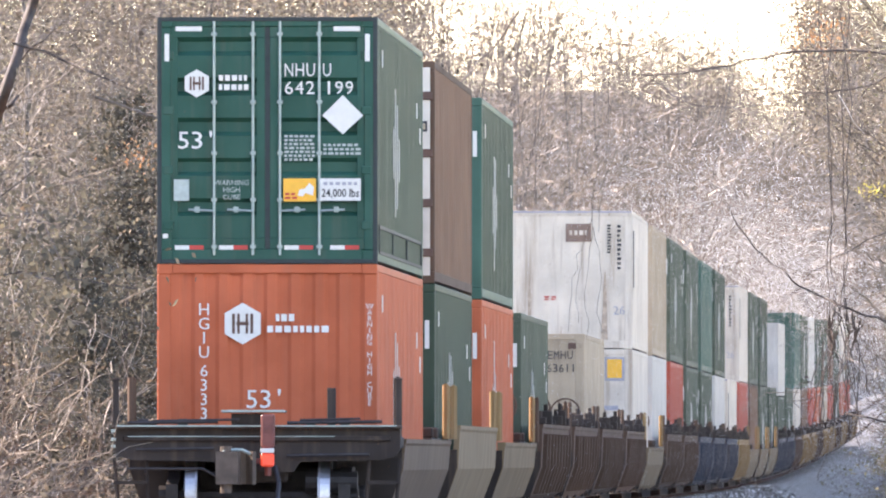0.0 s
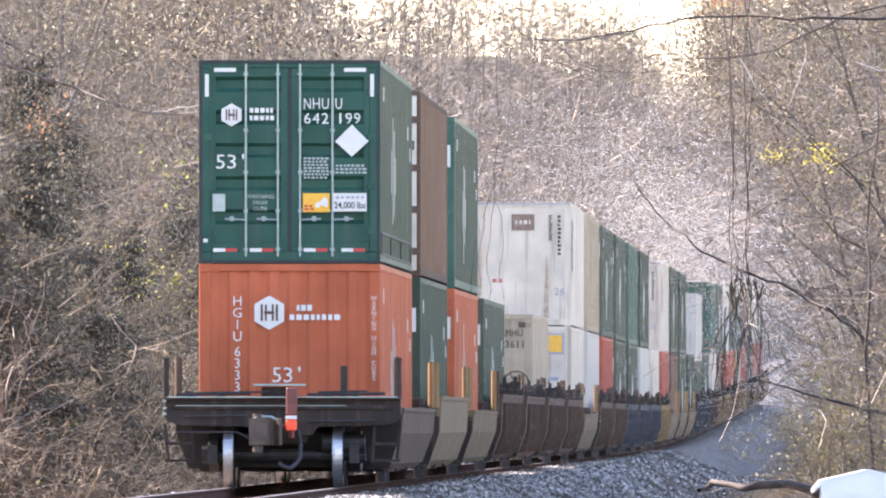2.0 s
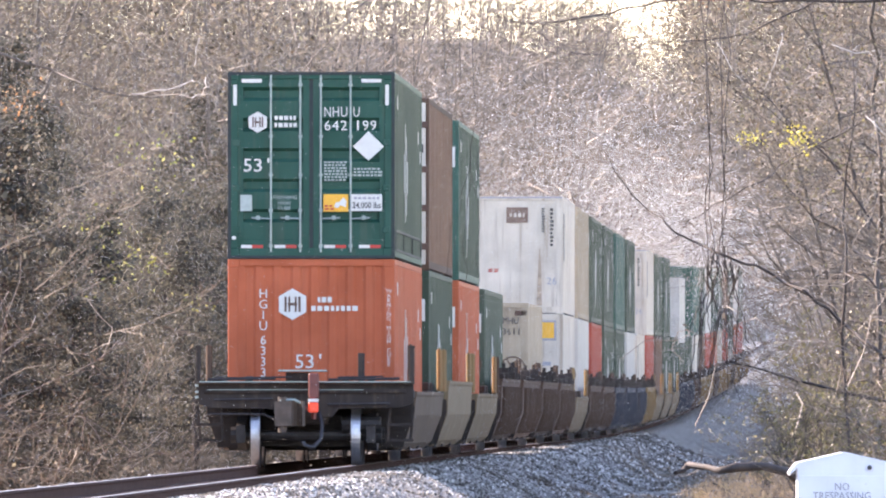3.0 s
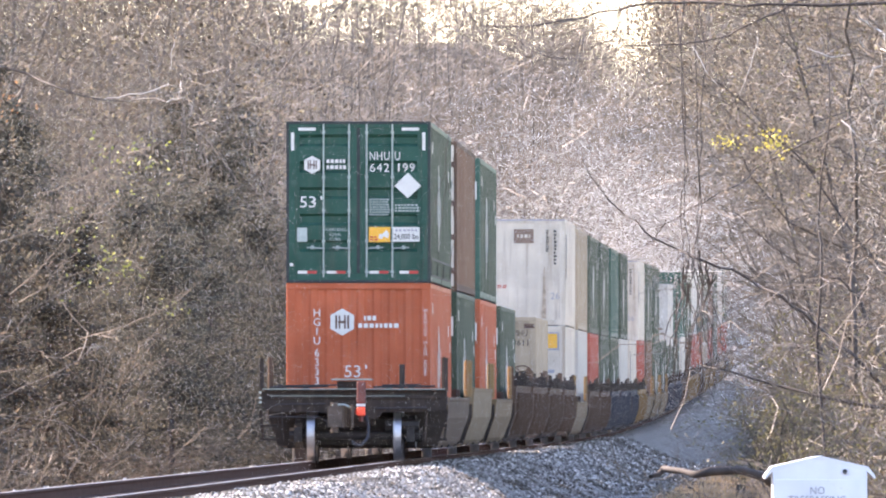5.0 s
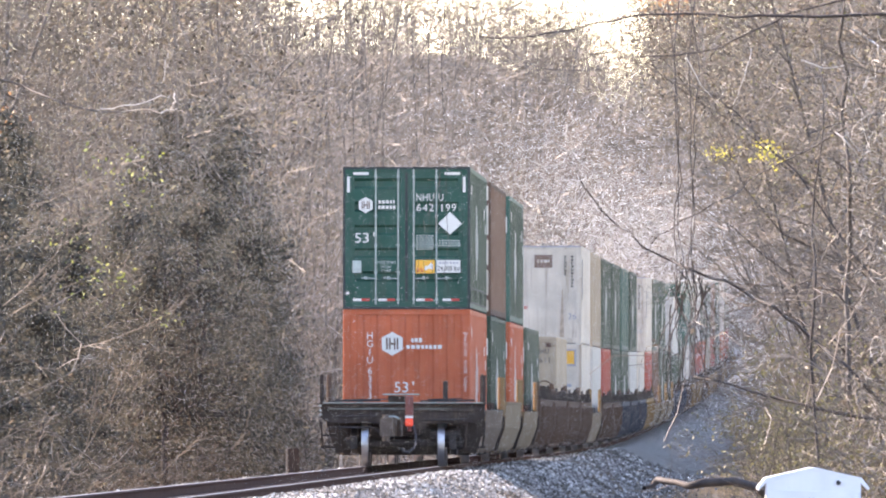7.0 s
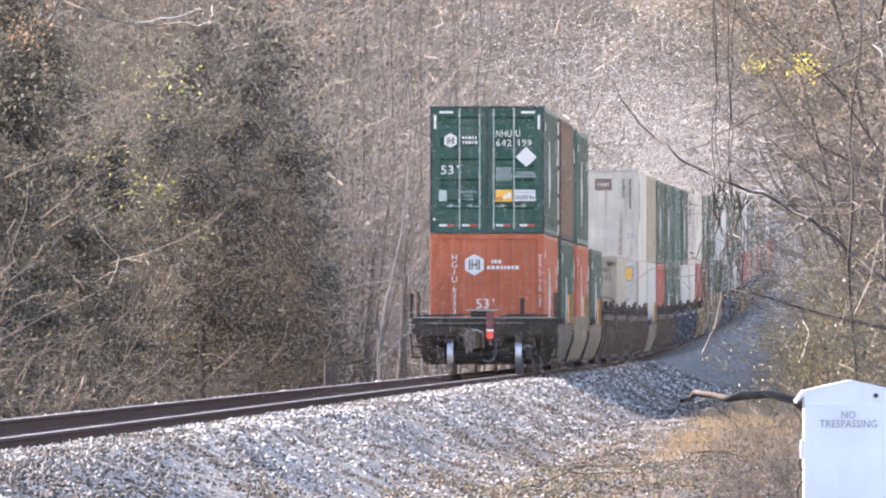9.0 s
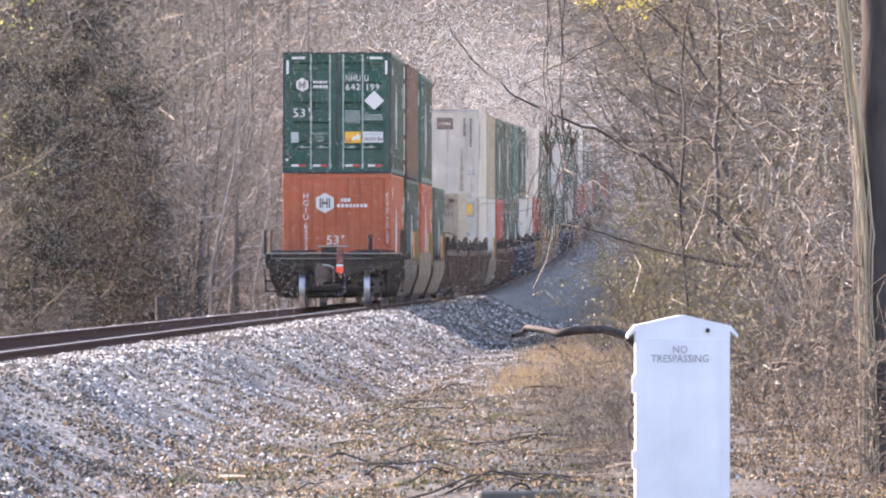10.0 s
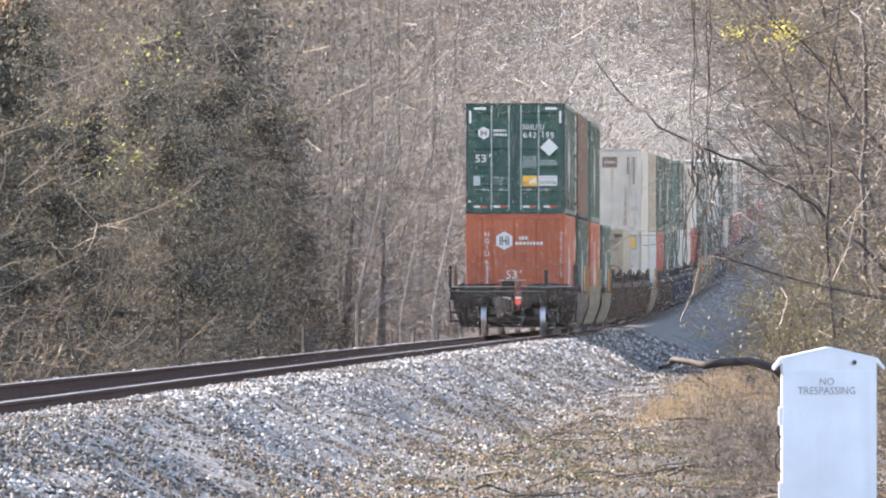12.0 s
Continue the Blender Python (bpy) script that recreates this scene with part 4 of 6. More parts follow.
CAR_STYLES = {"grey": (M_CARGREY, M_CARDARK, "grimy grey-brown well car at the tail of the train", False), "sand": (M_CARSAND, M_CARDARK, "sandy well car with high dusty sides", False), "tan": (M_CARTAN, M_CARDARK, "dusty tan well car with yellow fittings", False),
              "brown": (M_CARBROWN, M_CARBROWN, "oxide brown well car with ribbed sides", True), "blue": (M_CARBLUE, M_CARBLUE, "navy blue well car with ribbed sides", True),
              "yellow": (M_CARYELLOW, M_CARYELLOW, "faded yellow well car", True)}
CARS = ["grey", "sand", "tan", "brown", "brown", "brown", "brown", "tan", "brown", "brown", "blue", "blue", "blue", "yellow", "tan", "tan", "tan", "blue", "blue", "brown",
        "yellow", "yellow", "brown", "yellow", "yellow", "brown", "yellow", "brown", "yellow"]
TRAIN = []                         # thing, distance behind the rear end, height above the rails
WHEELSETS = []
CAR_MADE = {}
for k, style in enumerate(CARS):
    paint, trim, label, ribs = CAR_STYLES[style]
    if k == 0:
        unit, sets = well_car(paint, label, ribs, last=True)
        WHEELSETS += sets
    elif style in CAR_MADE:
        unit = copy_thing(CAR_MADE[style], pose(0, 0, 0))
    else:
        unit, sets = well_car(paint, label, ribs, top=1.44 if ribs else 1.33 if style == "sand" else 1.13)
        CAR_MADE[style] = unit
    TRAIN.append((unit, k * PITCH, 0.0))
    if k in LOWER:
        TRAIN.append((get_container(LOWER[k]), k * PITCH, 0.285))
    if k in UPPER:
        TRAIN.append((get_container(UPPER[k]), k * PITCH, 2.915 if LOWER[k].endswith("_low") else 3.19))


def rear_y(t):
    """How far along the line the rear end of the last container stands."""
    return 186.0 + 20.08 * t - 0.0834 * t * t


def motions():
    """The train runs away along the curve; its wheels turn."""
    for thing, back, z in TRAIN:
        rows = []
        for k in range(13):
            y = rear_y(float(k)) + back
            mid = y + 8.1
            turn = line_turn(mid)
            a = radians(turn)
            pitch = line_pitch(mid)
            low = line_z(mid) - 8.1 * math.tan(radians(pitch))
            rows.append((float(k), pose(line_x(mid) + 8.1 * math.sin(a), mid - 8.1 * math.cos(a), z + low, pitch, 0, turn)))
        walk(thing, rows)
    for ax in WHEELSETS:
        at = ax.matrix_basis.translation.copy()
        rows = []
        for k in range(361):
            t = k / 30
            rows.append((t, pose(at.x, at.y, at.z, -math.degrees((rear_y(t) - rear_y(0.0)) / WHEEL_R) % 360 - 180, 0, 0)))
        walk(ax, rows)

# ---------------------------------------------------------------- woods
def grow(rng, start, way, length, radius, depth, paths, ends, bend=0.35, lift=0.12, kids=(3, 5), spread=0.8, shrink=0.62, step=0.5):
    """A branch and, from it, its side branches; adds to paths."""
    n = max(3, int(length / step))
    p, d = start.copy(), way.normalized()
    path = [(p.copy(), radius)]
    seg = length / n
    for k in range(n):
        d = (d + Vector((rng.gauss(0, bend), rng.gauss(0, bend), rng.gauss(0, bend) + lift)) * 0.5).normalized()
        p = p + d * seg
        path.append((p.copy(), max(0.004, radius * (1 - 0.75 * (k + 1) / n))))
    paths.append(path)
    if depth == 0:
        ends.append(p.copy())
        return
    for k in range(rng.randint(*kids)):
        i = rng.randint(max(1, n // 4), n)
        q, r = path[i]
        dd = (path[i][0] - path[i - 1][0]).normalized()
        side = Vector((rng.gauss(0, 1), rng.gauss(0, 1), rng.gauss(0, 0.7))).normalized()
        grow(rng, q, dd + side * spread, length * shrink * rng.uniform(0.6, 1.15), max(0.005, r * 0.62), depth - 1, paths, ends, bend * 1.15, lift, kids, spread, shrink, step * 0.75)


def bare_tree(seed, height, radius, label, twig=M_TWIG, trunk_mat=M_BARK, low=0.25, limbs=16, reach=1.0, crook=0.11):
    """A leafless tree: tapered, slightly crooked trunk, limbs and twigs."""
    rng = random.Random(seed)
    thing = tagged(new("bare_tree"), label, "tree", "trees along the line")
    p, d = Vector((0, 0, -0.3)), Vector((rng.gauss(0, 0.06), rng.gauss(0, 0.06), 1))
    n = 12
    trunk = [(p.copy(), radius * 1.25)]
    for k in range(n):
        d = (d + Vector((rng.gauss(0, crook), rng.gauss(0, crook), 0.06))).normalized()
        p = p + d * height / n
        trunk.append((p.copy(), radius * (1 - 0.85 * (k + 1) / n)))
    shared("trunk", mesh_of("trunk", *tubes([trunk], 8), trunk_mat, True), thing)
    limb_paths, ends = [], []
    for k in range(limbs):
        f = low + (1 - low) * (k + rng.random()) / limbs
        i = f * n
        a, b = trunk[int(min(i, n - 1))], trunk[int(min(i, n - 1)) + 1]
        q = a[0].lerp(b[0], i - int(min(i, n - 1)))
        ang = rng.uniform(0, 2 * math.pi)
        ln = height * (0.30 - 0.17 * f) * rng.uniform(0.7, 1.3) * reach
        grow(rng, q, Vector((math.cos(ang), math.sin(ang), rng.uniform(0.0, 0.8))), ln, radius * (0.42 - 0.28 * f), 3, limb_paths, ends, 0.34, 0.10, (2, 3), 0.9, 0.62, 1.1)
    limb_paths = [[(q, max(r, 0.008)) for q, r in path] for path in limb_paths]
    verts, faces = tubes(limb_paths, 3)
    me = mesh_of("crown", verts, faces, [trunk_mat, twig])
    idx = []
    for path in limb_paths:
        idx += [0 if path[0][1] > 0.013 else 1] * (3 * (len(path) - 1))
    me.polygons.foreach_set("material_index", idx)
    tagged(shared("crown", me, thing), kind="stuff")
    return thing


def brush(seed, height, width, stems, label, mat=M_TWIG_BROWN, leaves=0, leaf_mat=None, curl=0.55, name="brush", leaf_size=0.045, fine=0.006):
    """A leafless thicket: many thin arching stems with side twigs."""
    rng = random.Random(seed)
    thing = tagged(new(name), label, "bush", "undergrowth along the line")
    paths, ends = [], []
    for k in range(stems):
        ang, rad = rng.uniform(0, 2 * math.pi), width * 0.5 * math.sqrt(rng.random())
        base = Vector((rad * math.cos(ang), rad * math.sin(ang), -0.25))
        grow(rng, base, Vector((rng.gauss(0, 0.35), rng.gauss(0, 0.35), 1)), height * rng.uniform(0.55, 1.1), rng.uniform(0.006, 0.014), 2, paths, ends, curl, 0.05, (4, 5), 1.0, 0.52, 0.62)
    paths = [[(q, max(r, fine)) for q, r in path] for path in paths]
    tagged(shared("thicket", mesh_of("thicket", *tubes(paths, 3), mat), thing), kind="stuff")
    if leaves:
        nr = np.random.RandomState(seed)
        pts = [rng.choice(rng.choice(paths))[0] + Vector((rng.gauss(0, 0.10), rng.gauss(0, 0.10), rng.gauss(0, 0.10))) for k in range(leaves)]
        tagged(shared("foliage", mesh_of("foliage", *flakes(nr, [tuple(q) for q in pts], leaf_size), leaf_mat), thing), kind="stuff")
    return thing


def evergreen(seed, height, width, label, leaves=9500, leaf_mat=M_EVERGREEN):
    """A dense evergreen shrub: stems under clumps of small leaves, with an uneven outline."""
    rng = random.Random(seed)
    nr = np.random.RandomState(seed)
    thing = tagged(new("evergreen_shrub"), label, "bush", "undergrowth along the line")
    paths, ends = [], []
    for k in range(7):
        grow(rng, Vector((rng.gauss(0, width * 0.12), rng.gauss(0, width * 0.12), -0.25)), Vector((rng.gauss(0, 0.4), rng.gauss(0, 0.4), 1)), height * rng.uniform(0.6, 1.0), 0.045, 2, paths, ends, 0.3, 0.08, (3, 4), 0.9, 0.5, 0.8)
    tagged(shared("thicket", mesh_of("thicket", *tubes(paths, 3), M_DARKBARK), thing), kind="stuff")
    pts = []
    while len(pts) < leaves:
        c = rng.choice(rng.choice(paths))[0]
        for k in range(12):
            pts.append((c.x + rng.gauss(0, 0.17), c.y + rng.gauss(0, 0.17), max(0.02, c.z + rng.gauss(0, 0.17))))
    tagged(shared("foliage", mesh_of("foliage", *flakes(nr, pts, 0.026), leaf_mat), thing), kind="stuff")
    return thing


def cedar(seed):
    """A dark cedar: one stem, short level boughs to the ground, dense fine foliage, a ragged outline."""
    rng = random.Random(seed)
    nr = np.random.RandomState(seed)
    thing = tagged(new("cedar_tree"), "dense dark evergreen cedar in the shade", "tree", "trees along the line")
    h = 7.5
    stem = [(Vector((0.1 * math.sin(k), 0.1 * math.cos(2 * k), -0.3 + h * k / 8)), 0.13 * (1 - k / 9)) for k in range(9)]
    shared("trunk", mesh_of("trunk", *tubes([stem], 6), M_DARKBARK, True), thing)
    boughs, pts = [], []
    for k in range(110):
        f = rng.uniform(0.02, 0.97)
        ang = rng.uniform(0, 2 * math.pi)
        ln = (1.75 * (1 - 0.75 * f) + 0.2) * rng.uniform(0.55, 1.25)
        a = Vector((0, 0, f * h))
        b = a + Vector((math.cos(ang) * ln, math.sin(ang) * ln, rng.gauss(0.1, 0.2)))
        boughs.append([(a, 0.022), (a.lerp(b, 0.5) + Vector((0, 0, 0.08)), 0.015), (b, 0.006)])
        for j in range(120):
            g = rng.uniform(0.2, 1.08)
            q = a.lerp(b, g)
            pts.append((q.x + rng.gauss(0, 0.13), q.y + rng.gauss(0, 0.13), q.z + rng.gauss(0, 0.11)))
    tagged(shared("branching", mesh_of("branching", *tubes(boughs, 3), M_DARKBARK), thing), kind="stuff")
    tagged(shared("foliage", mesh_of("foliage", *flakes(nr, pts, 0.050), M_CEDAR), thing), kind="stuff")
    return thing


def spot(o, y):
    x = line_x(y) + o
    return x, y, ground_height(o, x, y)


def place(kind, o, y, turn, size=1.0):
    """Stand a thing, or a copy of it, o metres to the right of the track's centre."""
    ob = kind["first"] if not kind["used"] else copy_thing(kind["first"], pose(0, 0, 0))
    kind["used"] = True
    x, yy, z = spot(o, y)
    ob.matrix_basis = pose(x, yy, z - 0.05, 0, 0, turn) @ Matrix.Scale(size, 4)
    return ob


def kinds(*things):
    return [{"first": t, "used": False} for t in things]


TREES = kinds(*[bare_tree(100 + k, 17 + 1.5 * (k % 3), 0.13 + 0.03 * (k % 3), "tall leafless grey tree in sunlit winter woods", M_TWIG if k % 2 else M_TWIG_BROWN, low=0.10 + 0.05 * (k % 3), limbs=14) for k in range(4)])
SPREAD = kinds(*[bare_tree(120 + k, 13, 0.058, "leafless tree with low limbs reaching over the line", M_TWIG_BROWN, M_LIMB, 0.30, 16, 0.95, 0.19) for k in range(3)])
OVER = kinds(*[bare_tree(130 + k, 13, 0.075, "leafless tree leaning its crown out over the line", M_TWIG if k else M_TWIG_BROWN, M_LIMB, 0.38, 15, 1.45) for k in range(3)])
OLD = kinds(bare_tree(137, 5.2, 0.22, "thick grey-barked old tree in the woods", M_TWIG_BROWN, M_BARK, 0.6, 8, 0.7, crook=0.02))
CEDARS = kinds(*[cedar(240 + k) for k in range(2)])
SAPLINGS = kinds(*[bare_tree(140 + k, 8.5, 0.055, "slender leafless sapling at the edge of the woods", M_TWIG, M_PALEBARK if k == 1 else M_BARK, 0.15, 14) for k in range(2)])
THICKETS = kinds(*[brush(160 + k, 3.6, 3.4, 13, "tangled leafless brown undergrowth", leaves=260, leaf_mat=M_WITHERED) for k in range(3)])
CURLY = kinds(*[brush(180 + k, 4.6, 3.0, 14, "tangle of pale curling vines and twigs", M_TWIG if k < 2 else M_TWIG_BROWN, 140, M_DEADLEAF, 0.75) for k in range(3)])
LEAFY = kinds(*[brush(200 + k, 4.0, 3.2, 13, "undergrowth with scattered olive-yellow leaves", M_TWIG_BROWN, 2200, M_OLIVELEAF, 0.5) for k in range(2)])
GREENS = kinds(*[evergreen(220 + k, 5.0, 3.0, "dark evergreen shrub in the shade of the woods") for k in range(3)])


def right_edge(y):
    """The open edge of the woods on the right of the line."""
    return 545 / LENS * y - line_x(y)


def plant_woods():
    """Stand the trees and bushes of both woods."""
    rng = random.Random(77)
    # left of the line: a fringe of brush, evergreens behind it, then trees
    y = 160.0
    while y < 420:
        f = 1.0 + max(0.0, y - 350) / 400
        low = 1.0 if y < 262 else 0.45
        place(rng.choice(THICKETS), -5.9 - rng.random() * 1.8, y + rng.uniform(-2, 2), rng.uniform(0, 360), rng.uniform(0.6, 1.0) * low)
        y += 10.0 * f
    y = 175.0
    while y < 760:
        dark = 350 < y < 440 or 272 < y < 325
        kind = rng.choice(GREENS) if rng.random() < (0.93 if dark else 0.12) else rng.choice(CURLY + THICKETS + THICKETS)
        place(kind, -7.4 - rng.random() * 2.6, y, rng.uniform(0, 360), rng.uniform(0.9, 1.35) if y < 430 else rng.uniform(0.5, 0.9))
        y += 8.0 if dark else 12.0
    y = 200.0
    while y < 900:
        place(rng.choice(TREES + SAPLINGS), (-11.0 if y < 330 else -15.0 if y < 520 else -9.0) - rng.random() * 8.0, y, rng.uniform(0, 360), rng.uniform(0.85, 1.2))
        y += 14.0
    # unseen nearer trees and evergreens, added to cast shadows on the bank
    for k in range(13):
        y = 105 + 8.5 * k
        place(rng.choice(TREES), -10.5 - rng.random() * 13, y, rng.uniform(0, 360), rng.uniform(0.9, 1.2))
    for k in range(5):
        place(rng.choice(GREENS), -9.0 - rng.random() * 4, 118 + 21 * k + 6 * rng.random(), rng.uniform(0, 360), rng.uniform(1.5, 2.4) if k < 3 else 1.0)
    for k in range(22):                                   # dark stands of cedars
        y = 370 + 4.9 * k if k < 16 else 280 + 8 * (k - 16)
        place(rng.choice(CEDARS), -6.6 - 2.0 * rng.random(), y, rng.uniform(0, 360), rng.uniform(0.6, 1.02))
    for px, y, size in ((-520, 452, 1.2), (-480, 470, 1.4), (-440, 446, 1.25), (-405, 468, 1.45), (-365, 455, 1.2), (-325, 462, 1.0),
                        (-800, 380, 1.1), (-770, 392, 0.95), (-850, 400, 1.25)):
        place(rng.choice(CEDARS), px / LENS * y - line_x(y), y, rng.uniform(0, 360), size)
    for px, y, kind, size in ((-221, 470, OLD[0], 1.0), (-156, 486, OLD[0], 0.9), (-196, 452, SAPLINGS[1], 0.9), (-61, 520, SAPLINGS[1], 0.9), (-120, 500, SAPLINGS[1], 0.7)):
        place(kind, px / LENS * y - line_x(y), y, rng.uniform(0, 360), size)
    # low brush close beside the signal case
    for px, y, size in ((905, 150, 0.62), (960, 138, 0.55), (1010, 160, 0.75), (900, 172, 0.7), (860, 185, 0.7), (1000, 180, 0.8), (1080, 146, 0.6), (930, 196, 0.8), (470, 168, 0.22), (530, 165, 0.30), (500, 176, 0.28), (556, 160, 0.34), (535, 182, 0.3), (430, 186, 0.20), (405, 205, 0.22), (455, 214, 0.26), (500, 200, 0.30), (545, 148, 0.26), (515, 156, 0.24), (560, 196, 0.36), (480, 150, 0.18)):
        place(rng.choice(CURLY + THICKETS), px / LENS * y - line_x(y), y, rng.uniform(0, 360), size)
    # right of the line
    y = 178.0
    while y < 800:
        f = 1.0 + max(0.0, y - 300) / 300
        place(rng.choice(THICKETS + CURLY + CURLY), right_edge(y) + (3.7 if y < 450 else 2.9) + rng.random() * 1.8, y, rng.uniform(0, 360), rng.uniform(0.75, 1.1))
        y += 7.0 * f
    y = 185.0
    while y < 820:
        f = 1.0 + max(0.0, y - 350) / 300
        place(rng.choice(SPREAD), right_edge(y) + (4.9 if y < 330 else 3.7) + rng.random() * 2.5, y, rng.uniform(0, 360), rng.uniform(0.85, 1.2))
        y += 11.0 * f
    for k in range(24):                                   # crowns that reach out over the line
        y = 232 + 15 * k
        place(rng.choice(OVER if y > 345 else SPREAD), right_edge(y) + (2.4 if y > 345 else 5.2) + rng.random() * 1.6, y, rng.uniform(0, 360), rng.uniform(0.9, 1.2))
    for k in range(14):
        y = 540 + 30 * k
        place(rng.choice(OVER), right_edge(y) + 1.4 + rng.random() * 0.8, y, rng.uniform(0, 360), rng.uniform(1.25, 1.5))
    for k in range(18):                                   # added evergreens that stand in for the woods' shaded depth
        y = 196 + 15 * k
        place(rng.choice(GREENS), right_edge(y) + 6.5 + rng.random() * 3.0, y, rng.uniform(0, 360), rng.uniform(0.9, 1.3))
    for px, y, size in ((596, 300, 0.72), (625, 322, 0.8), (584, 338, 0.72), (612, 356, 0.8)):      # olive bushes beside the bank
        place(rng.choice(LEAFY), px / LENS * y - line_x(y), y, rng.uniform(0, 360), size)
    for px, y, size in ((572, 284, 0.42), (596, 290, 0.48)):
        place(rng.choice(GREENS), px / LENS * y - line_x(y), y, rng.uniform(0, 360), size)
    for px, y, size in ((712, 238, 0.5), (735, 262, 0.6), (760, 285, 0.7), (715, 310, 0.65)):
        place(rng.choice(LEAFY), px / LENS * y - line_x(y), y, rng.uniform(0, 360), size)
    y = 200.0
    while y < 900:
        place(rng.choice(TREES + CURLY + THICKETS), right_edge(y) + 6.0 + rng.random() * 6.0, y, rng.uniform(0, 360), rng.uniform(0.9, 1.3))
        y += 13.0
    for kind in TREES + SPREAD + OVER + OLD + CEDARS + SAPLINGS + THICKETS + CURLY + LEAFY + GREENS:
        if not kind["used"]:
            place(kind, -10.0 - 3 * rng.random(), rng.uniform(600, 700), 0)


plant_woods()


def far_woods():
    """The depth of the woods on both sides and where the line bends out of sight: too many trees to count."""
    rng = random.Random(31)
    nr = np.random.RandomState(31)
    spots = []
    while len(spots) < 720:                               # close behind the left edge of the woods
        px = rng.uniform(-1250, 420) if rng.random() < 0.7 else rng.uniform(-250, 420)
        y = 250.0
        while px / LENS * y - line_x(y) > -6.4 and y < 1500:
            y += 15
        y = max(440.0, y) * (1 + 0.45 * rng.random() ** 1.5)
        o = px / LENS * y - line_x(y)
        top = (rng.uniform(0.024, 0.037) if px < -315 else rng.uniform(0.022, 0.0345)) if not 225 < px < 335 else rng.uniform(0.012, 0.021)
        spots.append((o, y, min(30.0, max(7.0, top * y - spot(o, y)[2]))))
    while len(spots) < 900:                               # round the bend
        px, y = rng.uniform(150, 620), 950 + 600 * rng.random()
        o = px / LENS * y - line_x(y)
        if o < -6.3:
            top = 0.018 if 225 < px < 325 else 0.026
            spots.append((o, y, min(22.0, max(7.0, top * y * rng.uniform(0.7, 1.0) - spot(o, y)[2]))))
    while len(spots) < 1180:                               # right of the line
        y = 260 + 750 * rng.random()
        o = right_edge(y) + (rng.uniform(1.2, 4.0) if rng.random() < 0.45 and y > 480 else rng.uniform(3.5, 22.0))
        spots.append((o, y, min(24.0, max(9.0, rng.uniform(0.020, 0.032) * y))))
    while len(spots) < 1360:                               # crowns that lean over the line
        y = 400 + 420 * rng.random()
        spots.append((right_edge(y) + rng.uniform(2.4, 5.0), y, min(24.0, rng.uniform(0.026, 0.034) * y)))
    trunks, quads = [], []
    for k, (o, y, h) in enumerate(spots):
        x, yy, z = spot(o, y)
        lean = np.array((rng.gauss(0, 0.15), rng.gauss(0, 0.10), 1.0))
        r = rng.uniform(0.022, 0.055)
        foot = np.array((x, yy, z - 0.3))
        trunks.append([(Vector(foot), r), (Vector(foot + lean * h * 0.5) + Vector((rng.gauss(0, 0.9), 0, 0)), r * 0.6), (Vector(foot + lean * h), 0.012)])
        n = 115                                           # curved flat-sided sprays on the trunk
        f = nr.uniform(0.5 if k >= 1180 else 0.03, 1.0, n)
        q = foot + lean * (h * f)[:, None]
        ang = nr.uniform(0, 2 * math.pi, n)
        d = np.stack([np.cos(ang), np.sin(ang), nr.uniform(-0.35, 0.75, n)], 1)
        ln = (nr.uniform(0.8, 4.4, n) * (1.15 - 0.75 * f))[:, None]
        ln = ln * (1.7 if k >= 1180 else 1.0)
        q = q + d * ln * nr.uniform(0, 0.6, (n, 1))
        mid = q + d * ln * 0.5 + nr.normal(0, 0.34, (n, 3))
        tip = mid + d * ln * 0.45 + nr.normal(0, 0.5, (n, 3)) + np.array((0, 0, 0.25)) * ln * nr.normal(0, 1, (n, 1))
        w = np.cross(d, nr.normal(size=(n, 3)))
        w /= np.linalg.norm(w, axis=1)[:, None]
        w = w * nr.uniform(0.009, 0.019, (n, 1)) * min(1.0, max(0.45, (y - 300) / 400))
        w[:22] *= 2.2
        quads.append(np.stack([q - w, q + w, mid - w * 0.7, mid + w * 0.7, tip - w * 0.3, tip + w * 0.3], 1))
    verts, faces = tubes(trunks, 5)
    v = np.concatenate(quads)
    base = len(verts) + 6 * np.arange(len(v))[:, None]
    faces += (base + np.array((0, 1, 3, 2))).tolist() + (base + np.array((2, 3, 5, 4))).tolist()
    bare = len(trunks) * 10
    me = mesh_of("far_woods", verts + v.reshape(-1, 3).tolist(), faces, [M_TWIG, M_BARK, M_TWIG_BROWN])
    me.polygons.foreach_set("material_index", [1] * bare + [2 if k % 3 == 0 or spots[k][0] < -12 else 0 for k in range(len(spots)) for j in range(115)] * 2)
    return tagged(new("far_woods", me), "deep leafless winter woods fading into the distance", "woods", kind="stuff")


far_woods()


